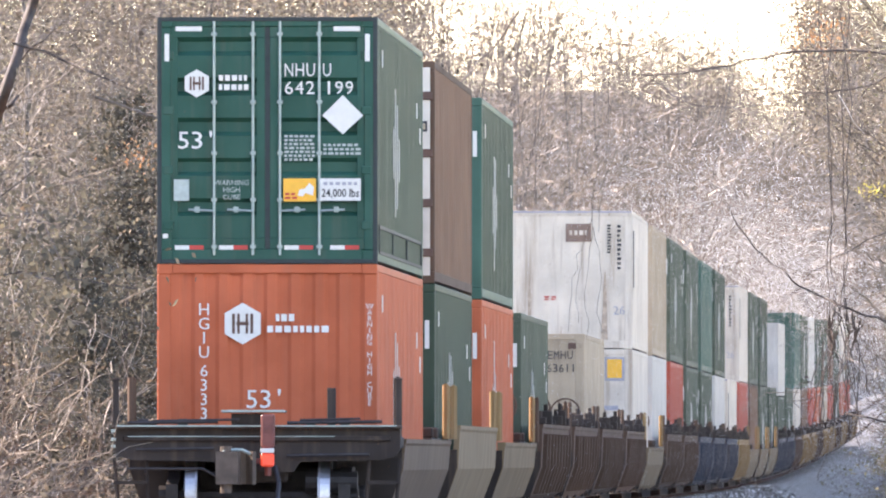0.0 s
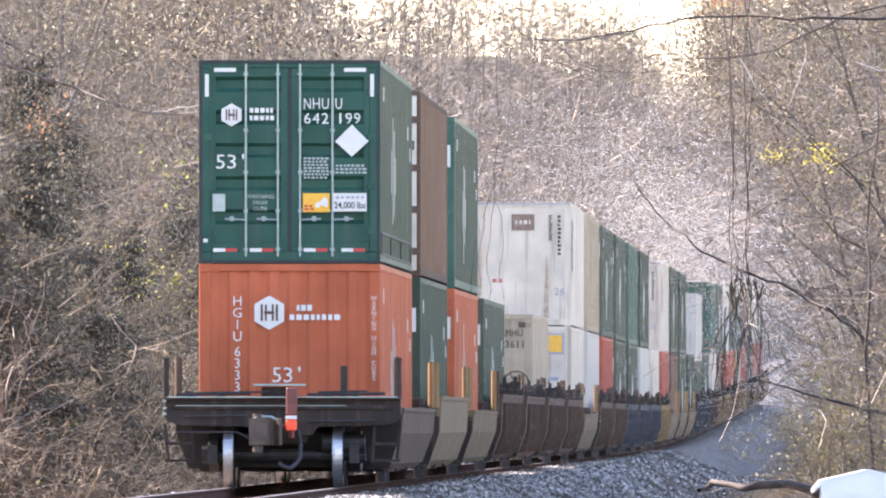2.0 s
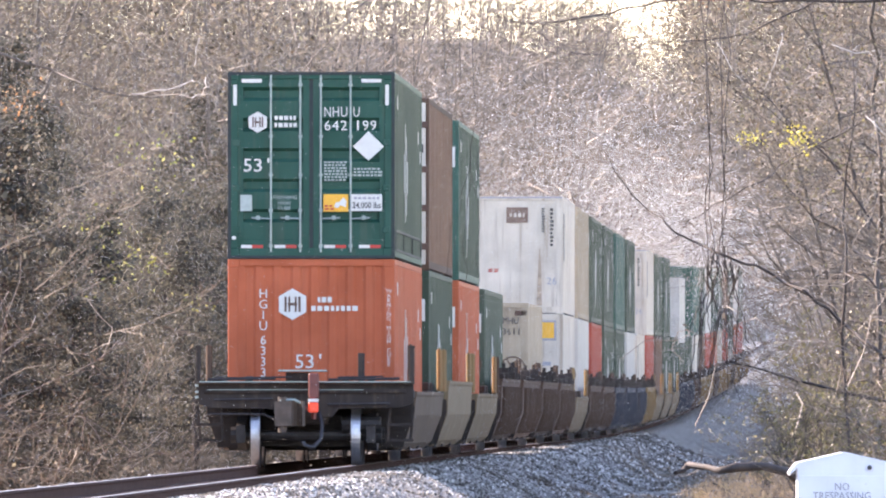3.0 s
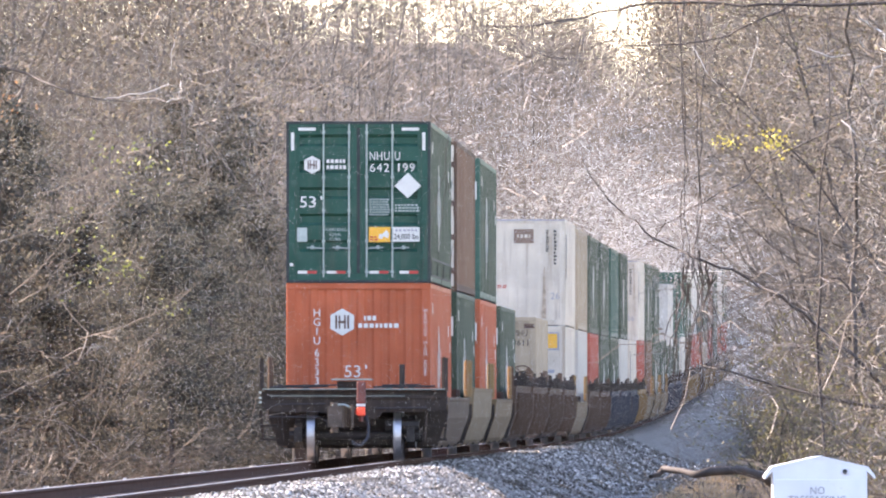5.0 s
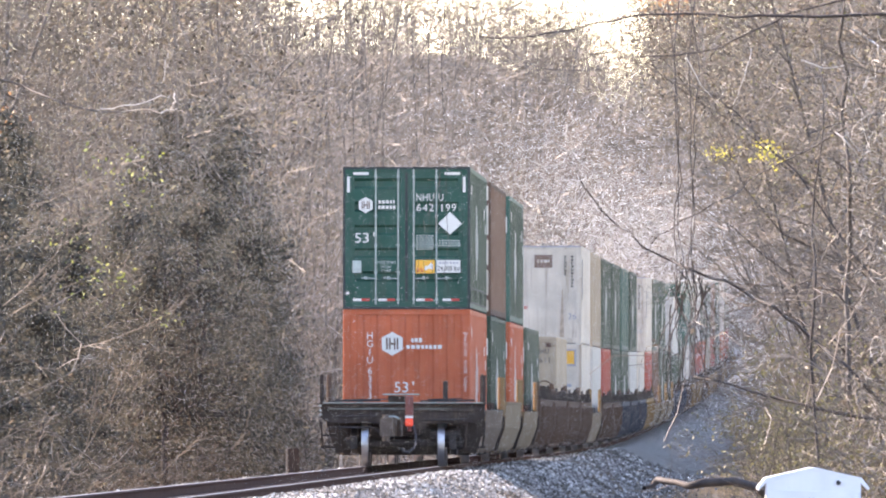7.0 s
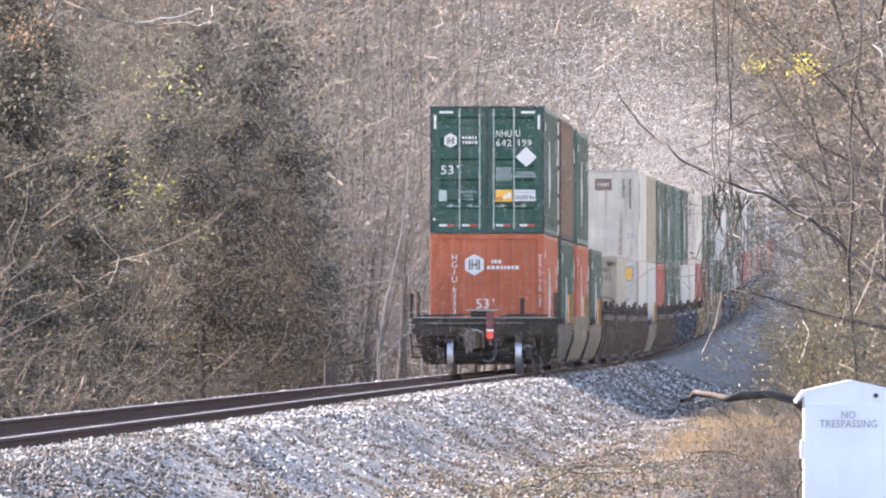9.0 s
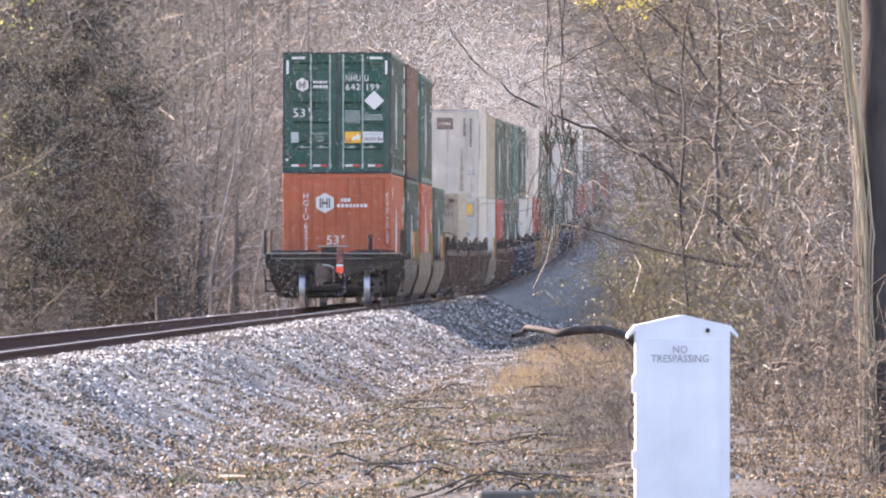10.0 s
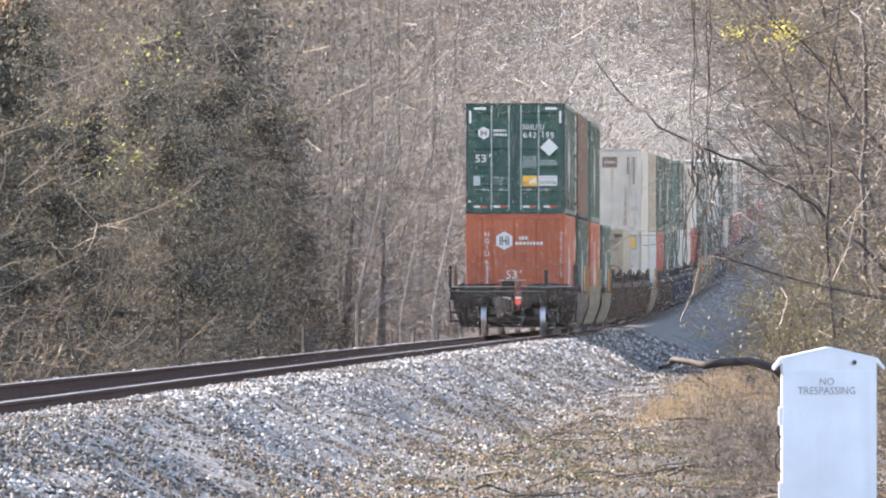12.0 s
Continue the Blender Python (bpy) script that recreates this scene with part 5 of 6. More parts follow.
def hanging_leaves(name, label, seed, count, size, across, along, apart, rise, loose, mats, shares):
    """Withered leaves that still cling in clumps to the twigs of one stretch of the woods."""
    rng = random.Random(seed)
    nr = np.random.RandomState(seed)
    pts = []
    while len(pts) < count:
        px, y = rng.uniform(*across), rng.uniform(*along)
        if rise[0] == 5.0 and rng.random() < 0.4:
            px = rng.uniform(300, 560)
        o = px / LENS * y - line_x(y)
        if across[0] < 400 and not -95 < o < -apart:
            continue
        x, yy, z = spot(o, y)
        if -260 < px < 345 and rise[1] > 16 and rng.random() < 0.68:
            continue
        up = rng.uniform(*rise) * (rng.random() ** 0.7 if rise[1] < 16 else 1.0)
        rise_px = (z + up - EYE[2]) / y * LENS
        if across[0] >= 400 and o < right_edge(y) + apart and (rise_px < 330 or px < 560 - (rise_px - 330) * 0.75):
            continue                                     # under the crowns the line stays open
        if 225 < px < 325 and z + up > 0.016 * y or -330 < px < 345 and z + up > rng.triangular(0.017, 0.034, 0.022) * y or z + up > 0.037 * y or y > 900 and px > 480 and z + up > 0.02 * y:
            continue
        for k in range(rng.randint(10, 40)):
            pts.append((x + rng.gauss(0, loose), yy + rng.gauss(0, loose * 1.4), max(z + 0.1, z + up + rng.gauss(0, loose * 0.75))))
    me = mesh_of(name, *flakes(nr, pts, size), mats)
    me.polygons.foreach_set("material_index", nr.choice(len(mats), len(pts), p=shares).tolist())
    return tagged(new(name, me), label, "leaves", kind="stuff")


hanging_leaves("withered_leaves", "withered grey-brown leaves clinging in the undergrowth", 8, 60000, 0.042, (-1150, 60), (240, 620), 6.0, (0.3, 13.0), 0.37, [M_WITHERED, M_DEADLEAF], (0.85, 0.15))
hanging_leaves("withered_canopy", "withered brown leaves high in the crowns of the woods", 18, 165000, 0.080, (-1350, 345), (440, 800), 7.0, (2.0, 25.0), 0.9, [M_WITHERED, M_DEADLEAF], (0.85, 0.15))
hanging_leaves("deep_canopy", "withered leaves deep in the far woods", 48, 120000, 0.13, (-1400, 225), (800, 1150), 8.0, (3.0, 34.0), 1.3, [M_WITHERED, M_DEADLEAF], (0.7, 0.3))
hanging_leaves("high_leaves", "withered brown leaves high in the crowns beside the line", 58, 115000, 0.048, (400, 1050), (430, 760), 2.6, (5.0, 24.0), 0.6, [M_WITHERED, M_DEADLEAF], (0.6, 0.4))
hanging_leaves("far_leaves", "pale withered leaves in the crowns round the bend", 38, 20000, 0.15, (325, 640), (930, 1500), 7.0, (2.0, 30.0), 1.6, [M_WITHERED, M_DEADLEAF], (0.4, 0.6))
hanging_leaves("brown_leaves", "dry brown and olive leaves clinging along the woods' edge", 28, 58000, 0.030, (440, 1000), (230, 560), 2.4, (0.2, 15.0), 0.42, [M_WITHERED, M_DEADLEAF, M_OLIVELEAF], (0.45, 0.43, 0.12))


# ---------------------------------------------------------------- things beside the line
def aim(px, py, d):
    """A place d metres ahead, by the angles of the resting view: px to the right of straight ahead, py above the eye's level."""
    return Vector((px / LENS * d, d, EYE[2] + py / LENS * d))


def relay_box():
    """White sheet-steel signal case with a pitched lid and stencilled warning."""
    d = 115.0
    c = aim(642, 0, d)
    o = c.x - line_x(d)
    z0 = ground_height(o, c.x, d)
    thing = tagged(new("signal_case"), "white steel signal case with a pitched lid and stencilled warning", "signal box")
    thing.matrix_basis = pose(c.x, d, z0 - 0.02, 0, 0, 0)
    top = 0.585 - z0
    w, dp = 0.343, 0.30
    bm = bmesh.new()
    prism(bm, [(-w, 0.06), (w, 0.06), (w, top - 0.111), (0.02, top - 0.0195), (-0.02, top - 0.0195), (-w, top - 0.111)], 'y', 0, dp * 2)
    part("body", bm, M_BOXWHITE, thing)
    bm = bmesh.new()
    box(bm, -w + 0.004, w - 0.004, -0.006, 0.0, 0.10, top - 0.17, 0.002)
    part("door", bm, M_BOXWHITE, thing)
    bm = bmesh.new()                                    # thin pitched lid with turned-down eaves
    prism(bm, [(-0.40, top - 0.165), (-0.405, top - 0.145), (-0.35, top - 0.075), (-0.02, top), (0.02, top), (0.35, top - 0.075), (0.405, top - 0.145), (0.40, top - 0.165), (0.344, top - 0.112), (0.02, top - 0.020), (-0.02, top - 0.020), (-0.344, top - 0.112)], 'y', -0.004, dp * 2 + 0.05)
    part("lid", bm, M_BOXWHITE, thing)
    bm = bmesh.new()
    box(bm, -w - 0.03, w + 0.03, -0.03, dp * 2 + 0.03, -0.25, 0.06, 0.01)
    part("base", bm, M_CONCRETE, thing, "concrete footing")
    bm = bmesh.new()
    rod(bm, (0.18, -0.030, top - 0.110), (0.18, 0.004, top - 0.110), 0.017, 10)
    part("lock_hole", bm, M_DECAL_BLACK, thing)
    for words, z in (("NO", top - 0.252), ("TRESPASSING", top - 0.318)):
        lettering("warning_line", words, -0.02, z, 0.078, M_SIGN_GREY, thing, y=-0.009, squeeze=0.90)
    for z in (top - 0.45, top - 1.0):
        bm = bmesh.new()
        box(bm, -w - 0.03, -w + 0.002, 0.02, 0.05, z - 0.12, z + 0.02, 0.006)
        part("hinge", bm, M_BOXWHITE, thing)
    for z, r in ((top - 0.60, 0.055), (top - 0.82, 0.085)):          # hasp and pull loop on the side
        loop = [(Vector((-w - 0.005 - 0.5 * r * math.sin(math.pi * k / 8), 0.10, z + r * math.cos(math.pi * k / 8))), 0.009) for k in range(9)]
        tagged(shared("pull_loop", mesh_of("pull_loop", *tubes([loop], 6), M_STEEL, True), thing), "dark steel pull loop")
    return thing


relay_box()


def fallen_limb():
    d = 150.0
    pts = [(342, 138), (356, 142), (366, 152), (400, 148), (420, 142), (450, 148), (500, 150), (545, 138), (572, 116), (620, 70), (680, -60), (700, -330)]
    thing = tagged(new("fallen_limb"), "bent dark fallen limb reaching out of the brush", "branch")
    rad = [0.020, 0.026, 0.036, 0.030, 0.036, 0.045, 0.04, 0.05, 0.05, 0.055, 0.055, 0.06]
    path = [(aim(q, p - 256.0, d + 0.4 * math.sin(k)), r) for k, ((q, p), r) in enumerate(zip(pts, rad))]
    shared("limb", mesh_of("limb", *tubes([path], 8), M_DARKBARK, True), thing)
    return thing


fallen_limb()


def track_block():
    d = 131.0
    c = aim(358, 0, d)
    z = ground_height(c.x - line_x(d), c.x, d)
    thing = tagged(new("concrete_block"), "weathered concrete block with a lifting ring", "concrete block")
    thing.matrix_basis = pose(c.x - 0.02, d, z - 0.085, 0, 0, 3)
    bm = bmesh.new()
    box(bm, -0.35, 0.35, -0.2, 0.2, -0.2, 0.115, 0.02)
    part("block", bm, M_CONCRETE, thing)
    ring = [(Vector((0.09 * math.cos(math.pi * k / 8), 0.0, 0.10 + 0.075 * math.sin(math.pi * k / 8))), 0.012) for k in range(9)]
    shared("lifting_ring", mesh_of("lifting_ring", *tubes([ring], 6), M_STEEL, True), thing)


track_block()


def line_post():
    d = 330.0
    c = aim(-280, 0, d)
    z = ground_height(c.x - line_x(d), c.x, d)
    thing = tagged(new("marker_post"), "short dark timber post beside the rails", "post")
    bm = bmesh.new()
    box(bm, -0.12, 0.12, -0.12, 0.12, -0.2, 0.95, 0.02)
    thing.matrix_basis = pose(c.x, d, z, 0, 0, 10)
    part("post", bm, M_TIE, thing)


line_post()


def stump():
    d = 337.0
    c = aim(502, 0, d)
    z = ground_height(c.x - line_x(d), c.x, d)
    thing = tagged(new("stump"), "short dark sawn stump in dry grass", "stump")
    path = [(Vector((c.x, d, z - 0.15)), 0.14), (Vector((c.x, d, z + 0.05)), 0.12), (Vector((c.x + 0.01, d, z + 0.30)), 0.105), (Vector((c.x + 0.01, d, z + 0.31)), 0.01)]
    shared("stump_body", mesh_of("stump_body", *tubes([path], 9), M_DARKBARK), thing)


stump()


def overhang(name, label, d, lines, mat, sides=5, group=""):
    """A limb and its side shoots, each line a list of (right, up, radius) as angles of the resting view at the distance d."""
    thing = tagged(new(name), label, "branch", group)
    for title, pts in lines:
        path = [(aim(a, b, d + 0.8 * math.sin(3.1 * k + len(pts))), r) for k, (a, b, r) in enumerate(pts)]
        fine = []
        for (p, r), (q, s) in zip(path, path[1:]):
            for j in range(3):
                f = j / 3
                w = 0.022 * (q - p).length
                fine.append((p.lerp(q, f) + (Vector((random.gauss(0, w), 0, random.gauss(0, w))) if j else Vector()), r + (s - r) * f))
        fine.append(path[-1])
        shared(title, mesh_of(title, *tubes([fine], sides), mat, True), thing)
    return thing


def dark_limb():
    """The long dark limb that reaches over the line, with its hanging tangle."""
    rng = random.Random(5)
    lines = [("limb", [(900, -200, 0.045), (800, 0, 0.038), (700, 98, 0.030), (634, 150, 0.026), (574, 202, 0.024), (514, 234, 0.023), (434, 265, 0.021), (384, 287, 0.018), (334, 314, 0.015), (284, 357, 0.012), (234, 417, 0.010), (190, 490, 0.007)])]
    for k in range(17):
        a = 415 + rng.gauss(0, 20)
        b = 250 + rng.gauss(0, 14)
        e = rng.uniform(365, 480)
        lines.append(("shoot", [(a, b, 0.012), (a + (e - a) * 0.35, b - rng.uniform(30, 60), 0.011), (a + (e - a) * 0.8, b - rng.uniform(80, 130), 0.009), (e, b - rng.uniform(130, 230), 0.006)]))
    for k in range(4):
        a = 400 + 9 * k
        lines.append(("vine", [(a, 250, 0.009), (a + rng.gauss(0, 6), 380, 0.009), (a + rng.gauss(0, 10), 520, 0.009), (a + rng.gauss(0, 12), 900, 0.009)]))
    lines.append(("limb", [(1100, -60, 0.05), (800, 0, 0.036), (640, 25, 0.026), (560, 45, 0.022), (470, 72, 0.016), (430, 80, 0.012)]))
    return overhang("overhanging_limb", "long dark overhanging limb with a drooping tangle of twigs", 250.0, lines, M_DARKBARK)


dark_limb()


overhang("hanging_vine", "thin dark vines hanging down over the line", 252.0, [
    ("strand", [(-6, 980, 0.007), (-10, 760, 0.0065), (-14, 560, 0.006), (-20, 420, 0.0055)]),
    ("strand", [(14, 980, 0.006), (10, 700, 0.006), (4, 520, 0.005), (-8, 400, 0.0045)]),
    ("strand", [(-52, 980, 0.005), (-48, 780, 0.005), (-40, 640, 0.0045), (-44, 470, 0.004)]),
    ("fork", [(-20, 425, 0.005), (-38, 370, 0.0045), (-56, 320, 0.004), (-62, 225, 0.0035)]),
    ("fork", [(-20, 420, 0.005), (-26, 350, 0.0045), (-34, 290, 0.004), (-30, 215, 0.0035)]),
    ("fork", [(-18, 410, 0.005), (-6, 340, 0.0045), (-10, 280, 0.004), (-4, 220, 0.0035)]),
    ("fork", [(-38, 372, 0.004), (-48, 300, 0.0035), (-44, 240, 0.003)])], M_DARKBARK, 4)


def vine_trunk():
    """A dark trunk at the edge of the brush, wrapped in straw-coloured dry vines."""
    d = 150.0
    c = aim(986, 0, d)
    z = ground_height(c.x - line_x(d), c.x, d)
    thing = tagged(new("old_tree"), "dark tree trunk hung with pale dry vines", "tree")
    path = [(Vector((c.x + 0.05 * math.sin(2 * k), d, z - 0.2 + 1.1 * k)), 0.225 - 0.008 * k) for k in range(10)]
    shared("trunk", mesh_of("trunk", *tubes([path], 10), M_DARKBARK, True), thing)
    rng = random.Random(4)
    for k in range(13):
        s = rng.gauss(0, 6)
        pts = [(915 + s, 700, 0.008), (922 + s, 470, 0.009), (938 + s * 0.8 + rng.gauss(0, 5), 340, 0.010), (953 + s + rng.gauss(0, 5), 215, 0.010), (962 + s * 1.4, 90, 0.009), (964 + s * 1.2, -30, 0.009), (966 + s * 1.6, -200, 0.008), (970 + s * 2, -430, 0.008)]
        fine = []
        for (a, b, r), (e, f, q) in zip(pts, pts[1:]):
            for j in range(4):
                t = j / 4
                fine.append((aim(a + (e - a) * t + rng.gauss(0, 1.2), b + (f - b) * t, d - 0.25 + 0.05 * math.sin(k)), r))
        shared("vine", mesh_of("vine", *tubes([fine], 5), M_VINE, True), thing)
    return thing


vine_trunk()


def leaf_clump(name, label, where, d, size, count, mat, seed):
    rng = random.Random(seed)
    nr = np.random.RandomState(seed)
    thing = tagged(new(name), label, "branch")
    c = aim(*where, d)
    paths, ends = [], []
    root = c + Vector((3.0 if where[0] > 0 else -1.6, 1.0, -0.5))
    grow(rng, root, c - root, (c - root).length * 1.1, 0.012, 2, paths, ends, 0.25, 0.02, (5, 7), 0.7, 0.4, 0.3)
    tagged(shared("spray", mesh_of("spray", *tubes(paths, 3), M_TWIG_BROWN), thing), kind="stuff")
    pts = [(c.x + rng.gauss(0, size), c.y + rng.gauss(0, size), c.z + rng.gauss(0, size * 0.6)) for k in range(count)]
    tagged(shared("foliage", mesh_of("foliage", *flakes(nr, pts, 0.036 if mat is M_SUNLEAF else 0.030), mat), thing), kind="stuff")


leaf_clump("leafy_branch", "thin branch with a few bright yellow leaves", (476, 476), 235, 0.10, 50, M_YELLOWLEAF, 1)
for spot_px, spread, many, seed in (((-575, 438), 0.40, 70, 21), ((-625, 258), 0.40, 60, 22), ((-607, 245), 0.2, 34, 24), ((-500, 180), 0.16, 20, 23), ((-690, 330), 0.3, 30, 25)):
    leaf_clump("leafy_branch", "branch with sunlit yellow-green leaves at the woods' edge", spot_px, 262, spread, many, M_SUNLEAF, seed)

def crown_limbs(label, d, limbs, mat, seed, shoots=7, long=55):
    """Limbs of one tree's crown that reach into the view, each with short crooked side shoots; lines as for overhang()."""
    rng = random.Random(seed)
    lines = []
    for pts in limbs:
        lines.append(("limb", pts))
        for k in range(shoots):
            i = rng.randrange(len(pts) - 1)
            f = rng.random()
            (a, b, r), (e, g, q) = pts[i], pts[i + 1]
            x, z = a + (e - a) * f, b + (g - b) * f
            way = math.atan2(g - b, e - a) + rng.choice((-1, 1)) * rng.uniform(0.4, 1.1)
            ln = rng.uniform(0.4, 1.0) * long
            r = min(r, q) * 0.5
            lines.append(("shoot", [(x, z, r), (x + ln * 0.5 * math.cos(way), z + ln * 0.5 * math.sin(way), r * 0.8), (x + ln * math.cos(way + 0.3), z + ln * math.sin(way + 0.3), r * 0.5)]))
    return overhang("overhanging_limb", label, d, lines, mat, 4, "limbs reaching over the line")


crown_limbs("long thin dark limbs drooping across the sky", 250.0, [
    [(900, 735, 0.030), (546, 719, 0.022), (416, 722, 0.019), (316, 717, 0.016), (226, 695, 0.014), (146, 682, 0.011), (76, 677, 0.009), (26, 692, 0.007), (6, 707, 0.005)],
    [(900, 790, 0.024), (596, 722, 0.017), (516, 682, 0.015), (456, 657, 0.013), (396, 647, 0.010), (296, 645, 0.006)],
    [(86, 677, 0.009), (116, 647, 0.008), (166, 624, 0.007), (276, 625, 0.005)]], M_DARKBARK, 61)
crown_limbs("leaning dark limb in the brush beside the line", 262.0, [
    [(760, 240, 0.020), (616, 437, 0.016), (556, 492, 0.014), (506, 547, 0.012), (466, 577, 0.010), (416, 597, 0.007)],
    [(330, 290, 0.006), (386, 337, 0.009), (466, 387, 0.010), (526, 427, 0.012), (700, 520, 0.016)]], M_DARKBARK, 62)
crown_limbs("upright slender dark stem with bent twigs", 246.0, [[(648, -222, 0.030), (640, 60, 0.026), (645, 250, 0.022), (641, 367, 0.018), (660, 520, 0.012), (655, 700, 0.007)]], M_DARKBARK, 63, 9, 70)
crown_limbs("crooked grey tree stem at the woods' edge", 292.0, [[(712, -192, 0.06), (704, 100, 0.052), (706, 287, 0.046), (706, 427, 0.042), (691, 547, 0.038), (696, 727, 0.032), (705, 900, 0.026)]], M_LIMB, 64, 12, 90)
# pale bark puts the sunlight into these twigs' colour
crown_limbs("curling twigs coloured pale for the sun on them", 300.0, [
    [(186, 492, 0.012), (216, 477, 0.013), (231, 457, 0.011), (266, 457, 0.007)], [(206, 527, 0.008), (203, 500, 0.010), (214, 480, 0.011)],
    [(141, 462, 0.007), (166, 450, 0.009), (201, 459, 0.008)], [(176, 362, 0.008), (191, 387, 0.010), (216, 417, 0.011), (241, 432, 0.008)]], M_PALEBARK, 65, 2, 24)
crown_limbs("pale twigs hanging at the woods' edge", 244.0, [
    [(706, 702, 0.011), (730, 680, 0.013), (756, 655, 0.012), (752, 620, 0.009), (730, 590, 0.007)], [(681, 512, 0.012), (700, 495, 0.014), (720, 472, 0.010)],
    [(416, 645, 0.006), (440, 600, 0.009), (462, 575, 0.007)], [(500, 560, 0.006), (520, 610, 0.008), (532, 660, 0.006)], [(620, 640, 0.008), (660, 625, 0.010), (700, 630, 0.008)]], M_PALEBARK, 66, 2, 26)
crown_limbs("dark leaning trunk with a long bare bough", 240.0, [
    [(-1120, 300, 0.12), (-1085, 560, 0.105), (-1056, 660, 0.095), (-1012, 800, 0.085), (-990, 950, 0.08)],
    [(-1045, 735, 0.022), (-960, 706, 0.018), (-880, 672, 0.013), (-810, 640, 0.008)], [(-1040, 690, 0.018), (-1010, 730, 0.014), (-960, 770, 0.009)]], M_DARKBARK, 70)
crown_limbs("dark bent limb whose sunlit end is a separate pale piece", 270.0, [[(-900, 640, 0.026), (-764, 597, 0.020), (-684, 562, 0.016), (-584, 547, 0.014), (-514, 545, 0.012)], [(-484, 717, 0.012), (-454, 647, 0.010), (-434, 617, 0.007)]], M_BARK, 67)
# lit end of the dark limb, its sunlight given as pale bark
crown_limbs("bare branch end coloured pale for the sun on it", 269.0, [[(-620, 553, 0.010), (-560, 560, 0.012), (-510, 578, 0.010)], [(-514, 545, 0.012), (-494, 553, 0.013), (-487, 565, 0.012), (-490, 582, 0.008)], [(-508, 602, 0.007), (-506, 630, 0.008), (-500, 652, 0.006)]], M_PALEBARK, 68, 2, 20)
crown_limbs("slanting grey limbs high in the woods", 360.0, [[(-150, 790, 0.030), (-194, 727, 0.024), (-254, 662, 0.019), (-314, 597, 0.015), (-354, 562, 0.010)], [(-324, 587, 0.010), (-224, 584, 0.012), (-194, 587, 0.011), (-154, 552, 0.007)]], M_BARK, 69)
leaf_clump("leafy_branch", "thin branch with bright yellow leaves", (561, 474), 235, 0.17, 95, M_YELLOWLEAF, 2)
leaf_clump("leafy_branch", "branch with rust-red leaves high over the line", (385, 748), 260, 0.36, 260, M_REDLEAF, 3)
leaf_clump("leafy_branch", "branch with orange autumn leaves at the edge of the woods", (-805, 540), 240, 0.28, 60, M_REDLEAF, 4)


def dry_vines():
    """Short pale tendrils, curled and hooked, caught all through the brush on the right of the line."""
    rng = random.Random(83)
    paths = []
    while len(paths) < 2600:
        y = rng.uniform(165, 330)
        o = right_edge(y) + rng.uniform(1.4, 6.5)
        x, yy, z = spot(o, y)
        c = Vector((x, yy, z + 8.0 * rng.random() ** 1.15))
        r = rng.uniform(0.04, 0.13) if rng.random() < 0.93 else rng.uniform(0.16, 0.30)
        u = Vector((rng.gauss(0, 1), rng.gauss(0, 1), rng.gauss(0, 0.8))).normalized()
        v = u.cross(Vector((rng.gauss(0, 1), rng.gauss(0, 1), rng.gauss(0, 1)))).normalized()
        a, turn, open_out = rng.uniform(0, 6.28), rng.uniform(1.0, 3.6), rng.uniform(0.0, 1.3)
        thick = rng.uniform(0.0045, 0.0085)
        path = []
        for k in range(7):
            f = k / 6
            g = r * (1 + open_out * f * f * 1.6)
            path.append((c + (u * math.cos(a + turn * f) + v * math.sin(a + turn * f)) * g, thick * (1.1 - 0.6 * f)))
        paths.append(path)
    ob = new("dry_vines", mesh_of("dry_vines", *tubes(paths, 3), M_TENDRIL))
    return tagged(ob, "pale dry curling vines caught in the brush", "vines", kind="stuff")


dry_vines()

# ---------------------------------------------------------------- loose ground cover
def stones():
    """Loose crushed stone on the near bank."""
    nr = np.random.RandomState(9)
    n = 62000
    y = 100 + 420 * nr.random_sample(n) ** 2.1
    o = np.where(nr.random_sample(n) < 0.8, 0.85 + 3.2 * nr.random_sample(n), 3.6 + 2.2 * nr.random_sample(n) ** 2)
    o = np.where(nr.random_sample(n) < 0.10, -1.5 - 2.0 * nr.random_sample(n), o)
    s = nr.uniform(0.014, 0.034, n) * (1 + np.maximum(0, y - 200) / 400)
    unit = np.array([(1, 0, 0), (-1, 0, 0), (0, 1, 0), (0, -1, 0), (0, 0, 1), (0, 0, -1)], float)
    verts = np.empty((n, 6, 3))
    for k in range(n):
        x = line_x(y[k]) + o[k]
        z = ground_height(o[k], x, y[k])
        verts[k] = unit * nr.uniform(0.6, 1.2, (6, 1)) * s[k] * (1, 1, 0.8) + nr.normal(0, 0.15, (6, 3)) * s[k] + (x, y[k], z + s[k] * 0.3)
    tri = np.array([(0, 2, 4), (2, 1, 4), (1, 3, 4), (3, 0, 4), (2, 0, 5), (1, 2, 5), (3, 1, 5), (0, 3, 5)])
    faces = (tri[None] + 6 * np.arange(n)[:, None, None]).reshape(-1, 3)
    me = mesh_of("loose_stones", verts.reshape(-1, 3).tolist(), faces.tolist(), M_STONE)
    return tagged(new("loose_stones", me), "loose grey crushed stone on the bank", "gravel", kind="stuff")


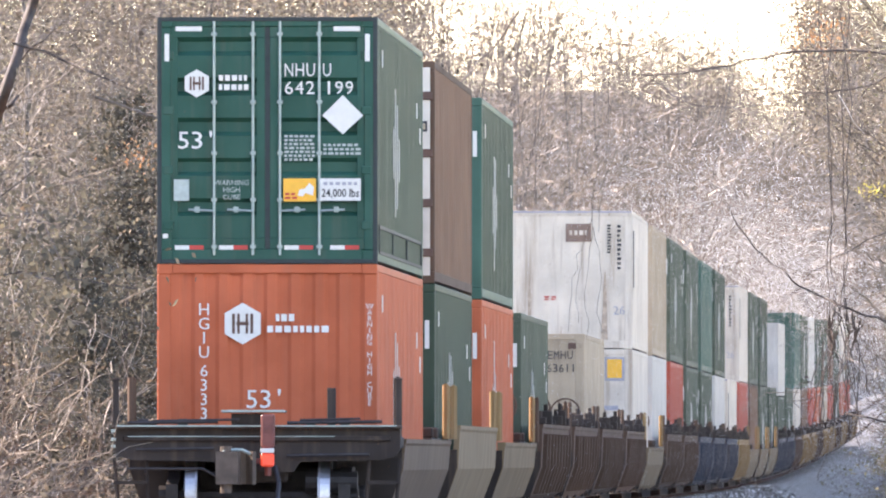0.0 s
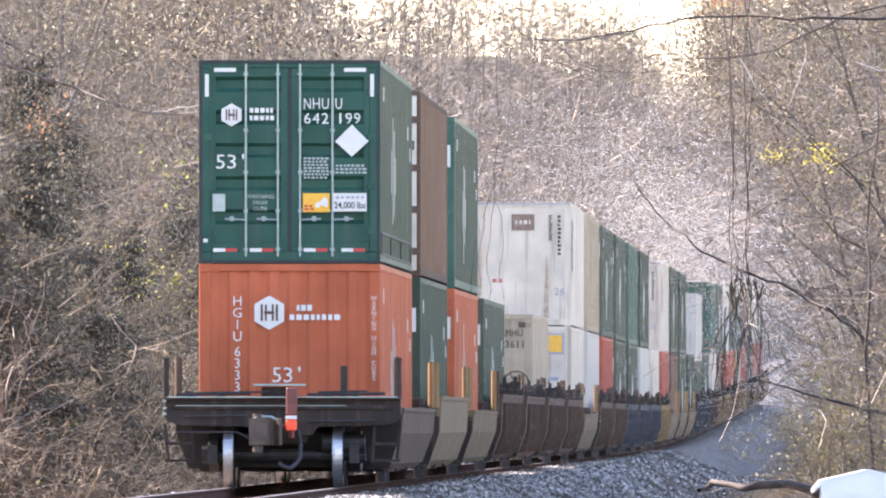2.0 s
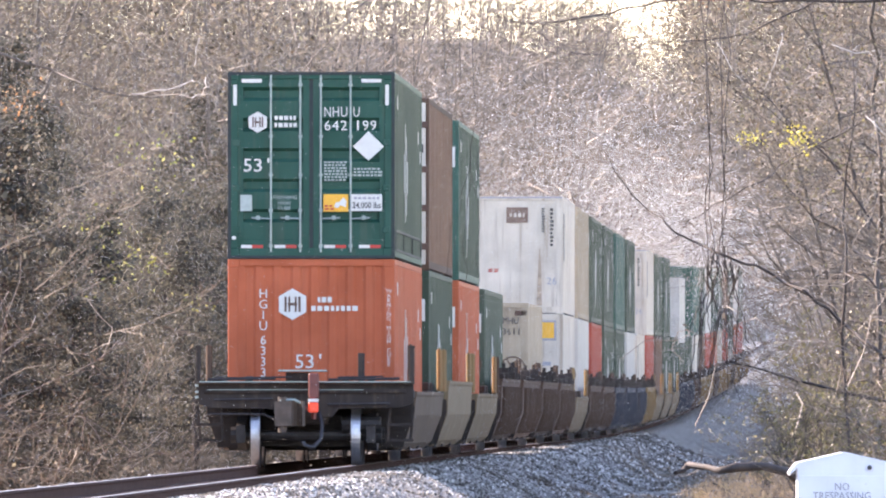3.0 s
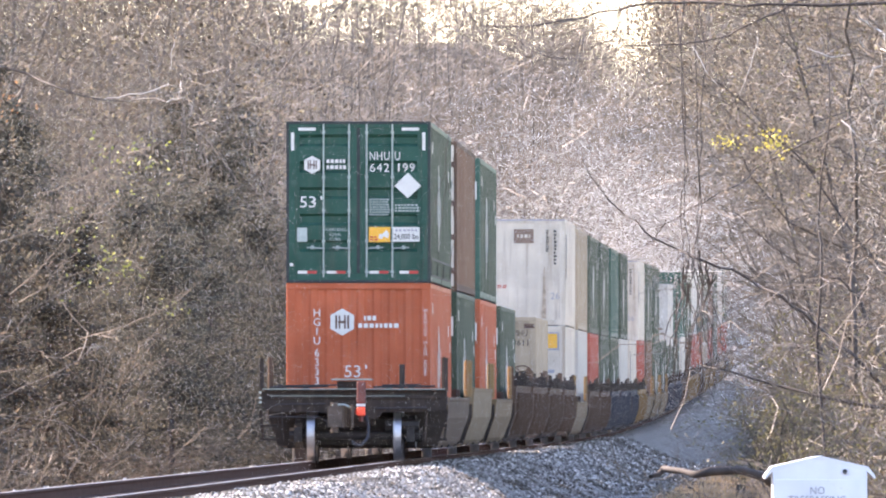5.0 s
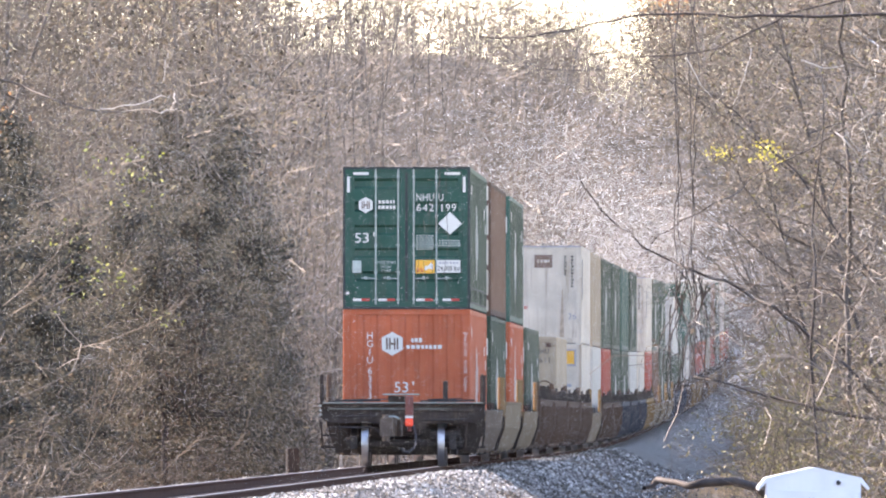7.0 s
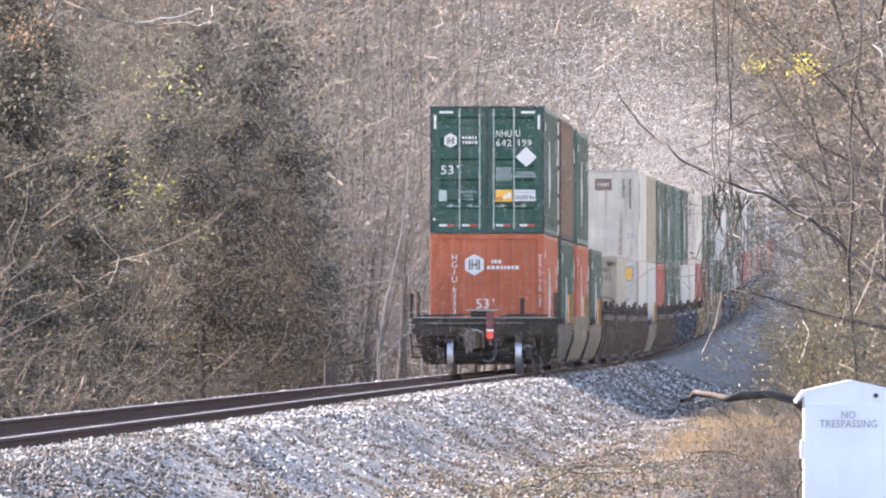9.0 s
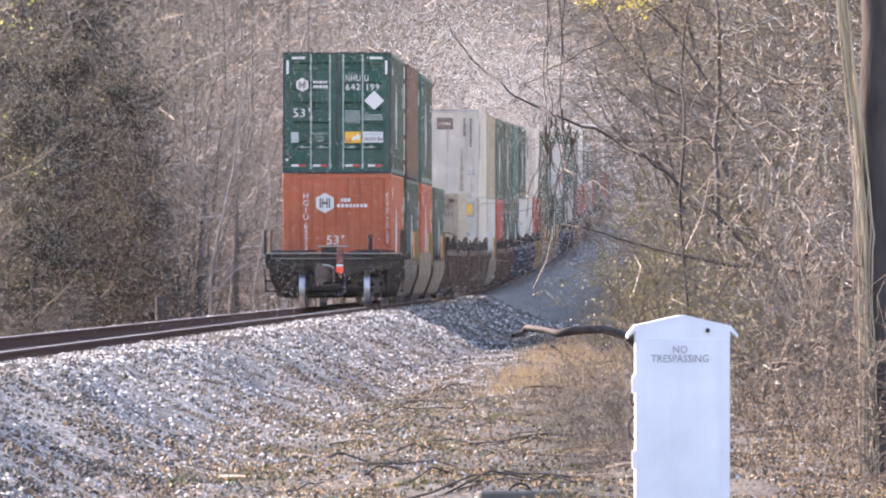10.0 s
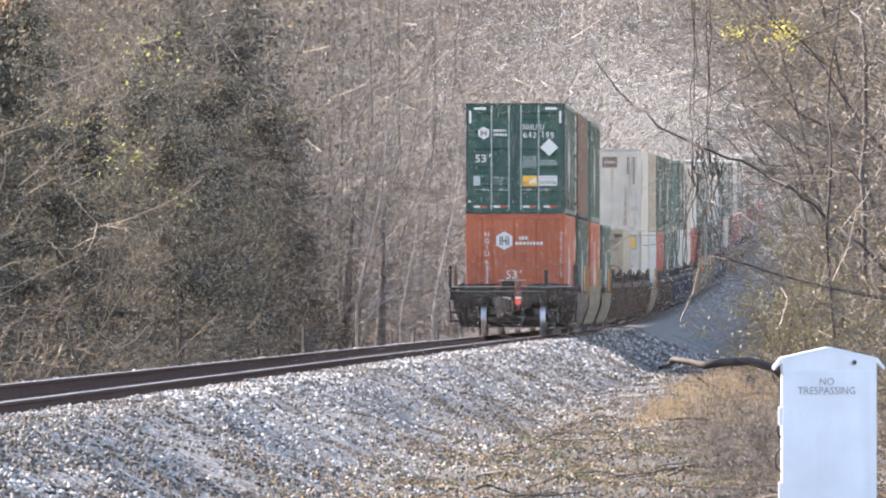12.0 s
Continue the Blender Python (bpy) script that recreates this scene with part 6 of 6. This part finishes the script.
def litter():
    """Dry leaves, straw and thin grass on the right of way."""
    nr = np.random.RandomState(12)
    n = 76000
    y = 105 + 340 * nr.random_sample(n) ** 1.5
    o = 2.6 + 8.3 * nr.random_sample(n) ** 0.8
    pts = []
    for k in range(n):
        x = line_x(y[k]) + o[k]
        pts.append((x, y[k], ground_height(o[k], x, y[k]) + 0.015))
    verts, faces = flakes(nr, pts, 0.030)
    me = mesh_of("leaf_litter", verts, faces, [M_DEADLEAF, M_WITHERED, M_STONE])
    me.polygons.foreach_set("material_index", nr.choice(3, n, p=(0.35, 0.35, 0.3)).tolist())
    tagged(new("leaf_litter", me), "dry brown leaves strewn over the right of way", "leaves", kind="stuff")
    n = 95000                                           # matted debris on the flat, in drifts
    y = 105 + 165 * nr.random_sample(n) ** 1.6
    o = 3.2 + 8.0 * nr.random_sample(n)
    pts = []
    for k in range(n):
        x = line_x(y[k]) + o[k]
        if noise.noise((x * 0.55, y[k] * 0.10, 3.0)) + 0.5 * noise.noise((x * 1.7, y[k] * 0.35, 6.0)) > -0.30:
            pts.append((x, y[k], ground_height(o[k], x, y[k]) + 0.01 + 0.035 * nr.random_sample()))
    n = len(pts)
    verts, faces = flakes(nr, pts, 0.018)
    me = mesh_of("matted_debris", verts, faces, [M_WITHERED, M_DEADLEAF, M_STRAW])
    me.polygons.foreach_set("material_index", nr.choice(3, n, p=(0.45, 0.27, 0.28)).tolist())
    n = 62000                                            # sharp chips between the larger stones
    y = 100 + 260 * nr.random_sample(n) ** 1.6
    o = 0.85 + 4.6 * nr.random_sample(n)
    pts = []
    for k in range(n):
        x = line_x(y[k]) + o[k]
        pts.append((x, y[k], ground_height(o[k], x, y[k]) + 0.008))
    tagged(new("stone_chips", mesh_of("stone_chips", *flakes(nr, pts, 0.018), M_STONE)), "small grey stone chips on the bank", "gravel", kind="stuff")
    tagged(new("matted_debris", me), "matted leaf and straw debris", "leaves", kind="stuff")
    for name, mat, count, lo, hi, olo, ohi, size, label in (("dry_grass", M_STRAW, 5200, 240, 460, 5.0, 7.6, 0.24, "tufts of dry straw-coloured grass"), ("grass", M_GRASS, 3500, 105, 220, 3.6, 7.5, 0.07, "short patchy green grass")):
        verts, faces = [], []
        for k in range(count // 10):
            yy, oo = nr.uniform(lo, hi), nr.uniform(olo, ohi)
            for j in range(10):
                a, b = oo + nr.normal(0, 0.12), yy + nr.normal(0, 0.4)
                x = line_x(b) + a
                z = ground_height(a, x, b)
                h = size * nr.uniform(0.5, 1.4)
                lx, ly = nr.normal(0, 0.3, 2) * h
                i = len(verts)
                verts += [(x - 0.006, b, z), (x + 0.006, b, z), (x + lx, b + ly, z + h)]
                faces.append((i, i + 1, i + 2))
        tagged(new(name, mesh_of(name, verts, faces, mat)), label, "grass", kind="stuff")


def fallen_twigs():
    """Thin dark twigs and a few pale sticks lying on the right of way."""
    rng = random.Random(14)
    for title, label, mat, count, radius, long in (("fallen_twig", "thin dark fallen twig on leaf litter", M_DARKBARK, 84, 0.012, 1.4), ("pale_stick", "weathered bare stick lying on the ground", M_TWIG, 5, 0.026, 0.9)):
        for k in range(count):
            y, o = rng.uniform(128, 250), rng.uniform(3.8, 8.4)
            x = line_x(y) + o
            z = ground_height(o, x, y)
            a = rng.gauss(0, 0.5)
            path, p = [], Vector((x, y, z + 0.02))
            d = Vector((math.cos(a), math.sin(a) * 3, 0.10)).normalized()
            for j in range(6):
                path.append((p.copy(), radius * (1 - 0.1 * j)))
                p = p + d * long * rng.uniform(0.7, 1.3) / 5
                oo = p.x - line_x(p.y)
                p.z = ground_height(oo, p.x, p.y) + 0.02 + (abs(rng.gauss(0, 0.05)) if radius < 0.02 else 0.01)
            tagged(new(title, mesh_of(title, *tubes([path], 5), mat, True)), label, "twig", "twigs on the ground")


def dust_haze():
    """Exhaust and dust haze over the line, built as pale motes that veil and brighten what lies beyond."""
    nr = np.random.RandomState(71)
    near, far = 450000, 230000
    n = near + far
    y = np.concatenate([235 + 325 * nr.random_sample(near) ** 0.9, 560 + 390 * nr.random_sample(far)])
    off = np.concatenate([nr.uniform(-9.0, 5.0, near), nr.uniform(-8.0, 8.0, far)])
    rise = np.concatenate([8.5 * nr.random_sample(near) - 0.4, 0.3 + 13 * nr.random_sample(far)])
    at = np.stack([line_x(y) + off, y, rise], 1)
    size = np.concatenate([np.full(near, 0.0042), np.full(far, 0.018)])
    tri = at[:, None, :] + nr.normal(0, 1, (n, 3, 3)) * size[:, None, None]
    me = bpy.data.meshes.new("dust_haze")
    me.vertices.add(3 * n)
    me.vertices.foreach_set("co", tri.ravel())
    me.loops.add(3 * n)
    me.loops.foreach_set("vertex_index", np.arange(3 * n, dtype=np.int32))
    me.polygons.add(n)
    me.polygons.foreach_set("loop_start", np.arange(0, 3 * n, 3, dtype=np.int32))
    me.update()
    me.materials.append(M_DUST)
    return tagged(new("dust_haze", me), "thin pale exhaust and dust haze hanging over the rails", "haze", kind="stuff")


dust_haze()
stones()
litter()
fallen_twigs()


def ties():
    """Timber ties under the rails."""
    bm = bmesh.new()
    box(bm, -1.3, 1.3, -0.115, 0.115, -0.36, -0.182, 0.01)
    me = bpy.data.meshes.new("tie")
    bm.to_mesh(me)
    bm.free()
    me.materials.append(M_TIE)
    for k in range(260):
        y = 140 + 0.53 * k
        shared("tie", me, TRACK, pose(line_x(y), y, random.uniform(-0.01, 0.01), 0, 0, line_turn(y)))


ties()
motions()
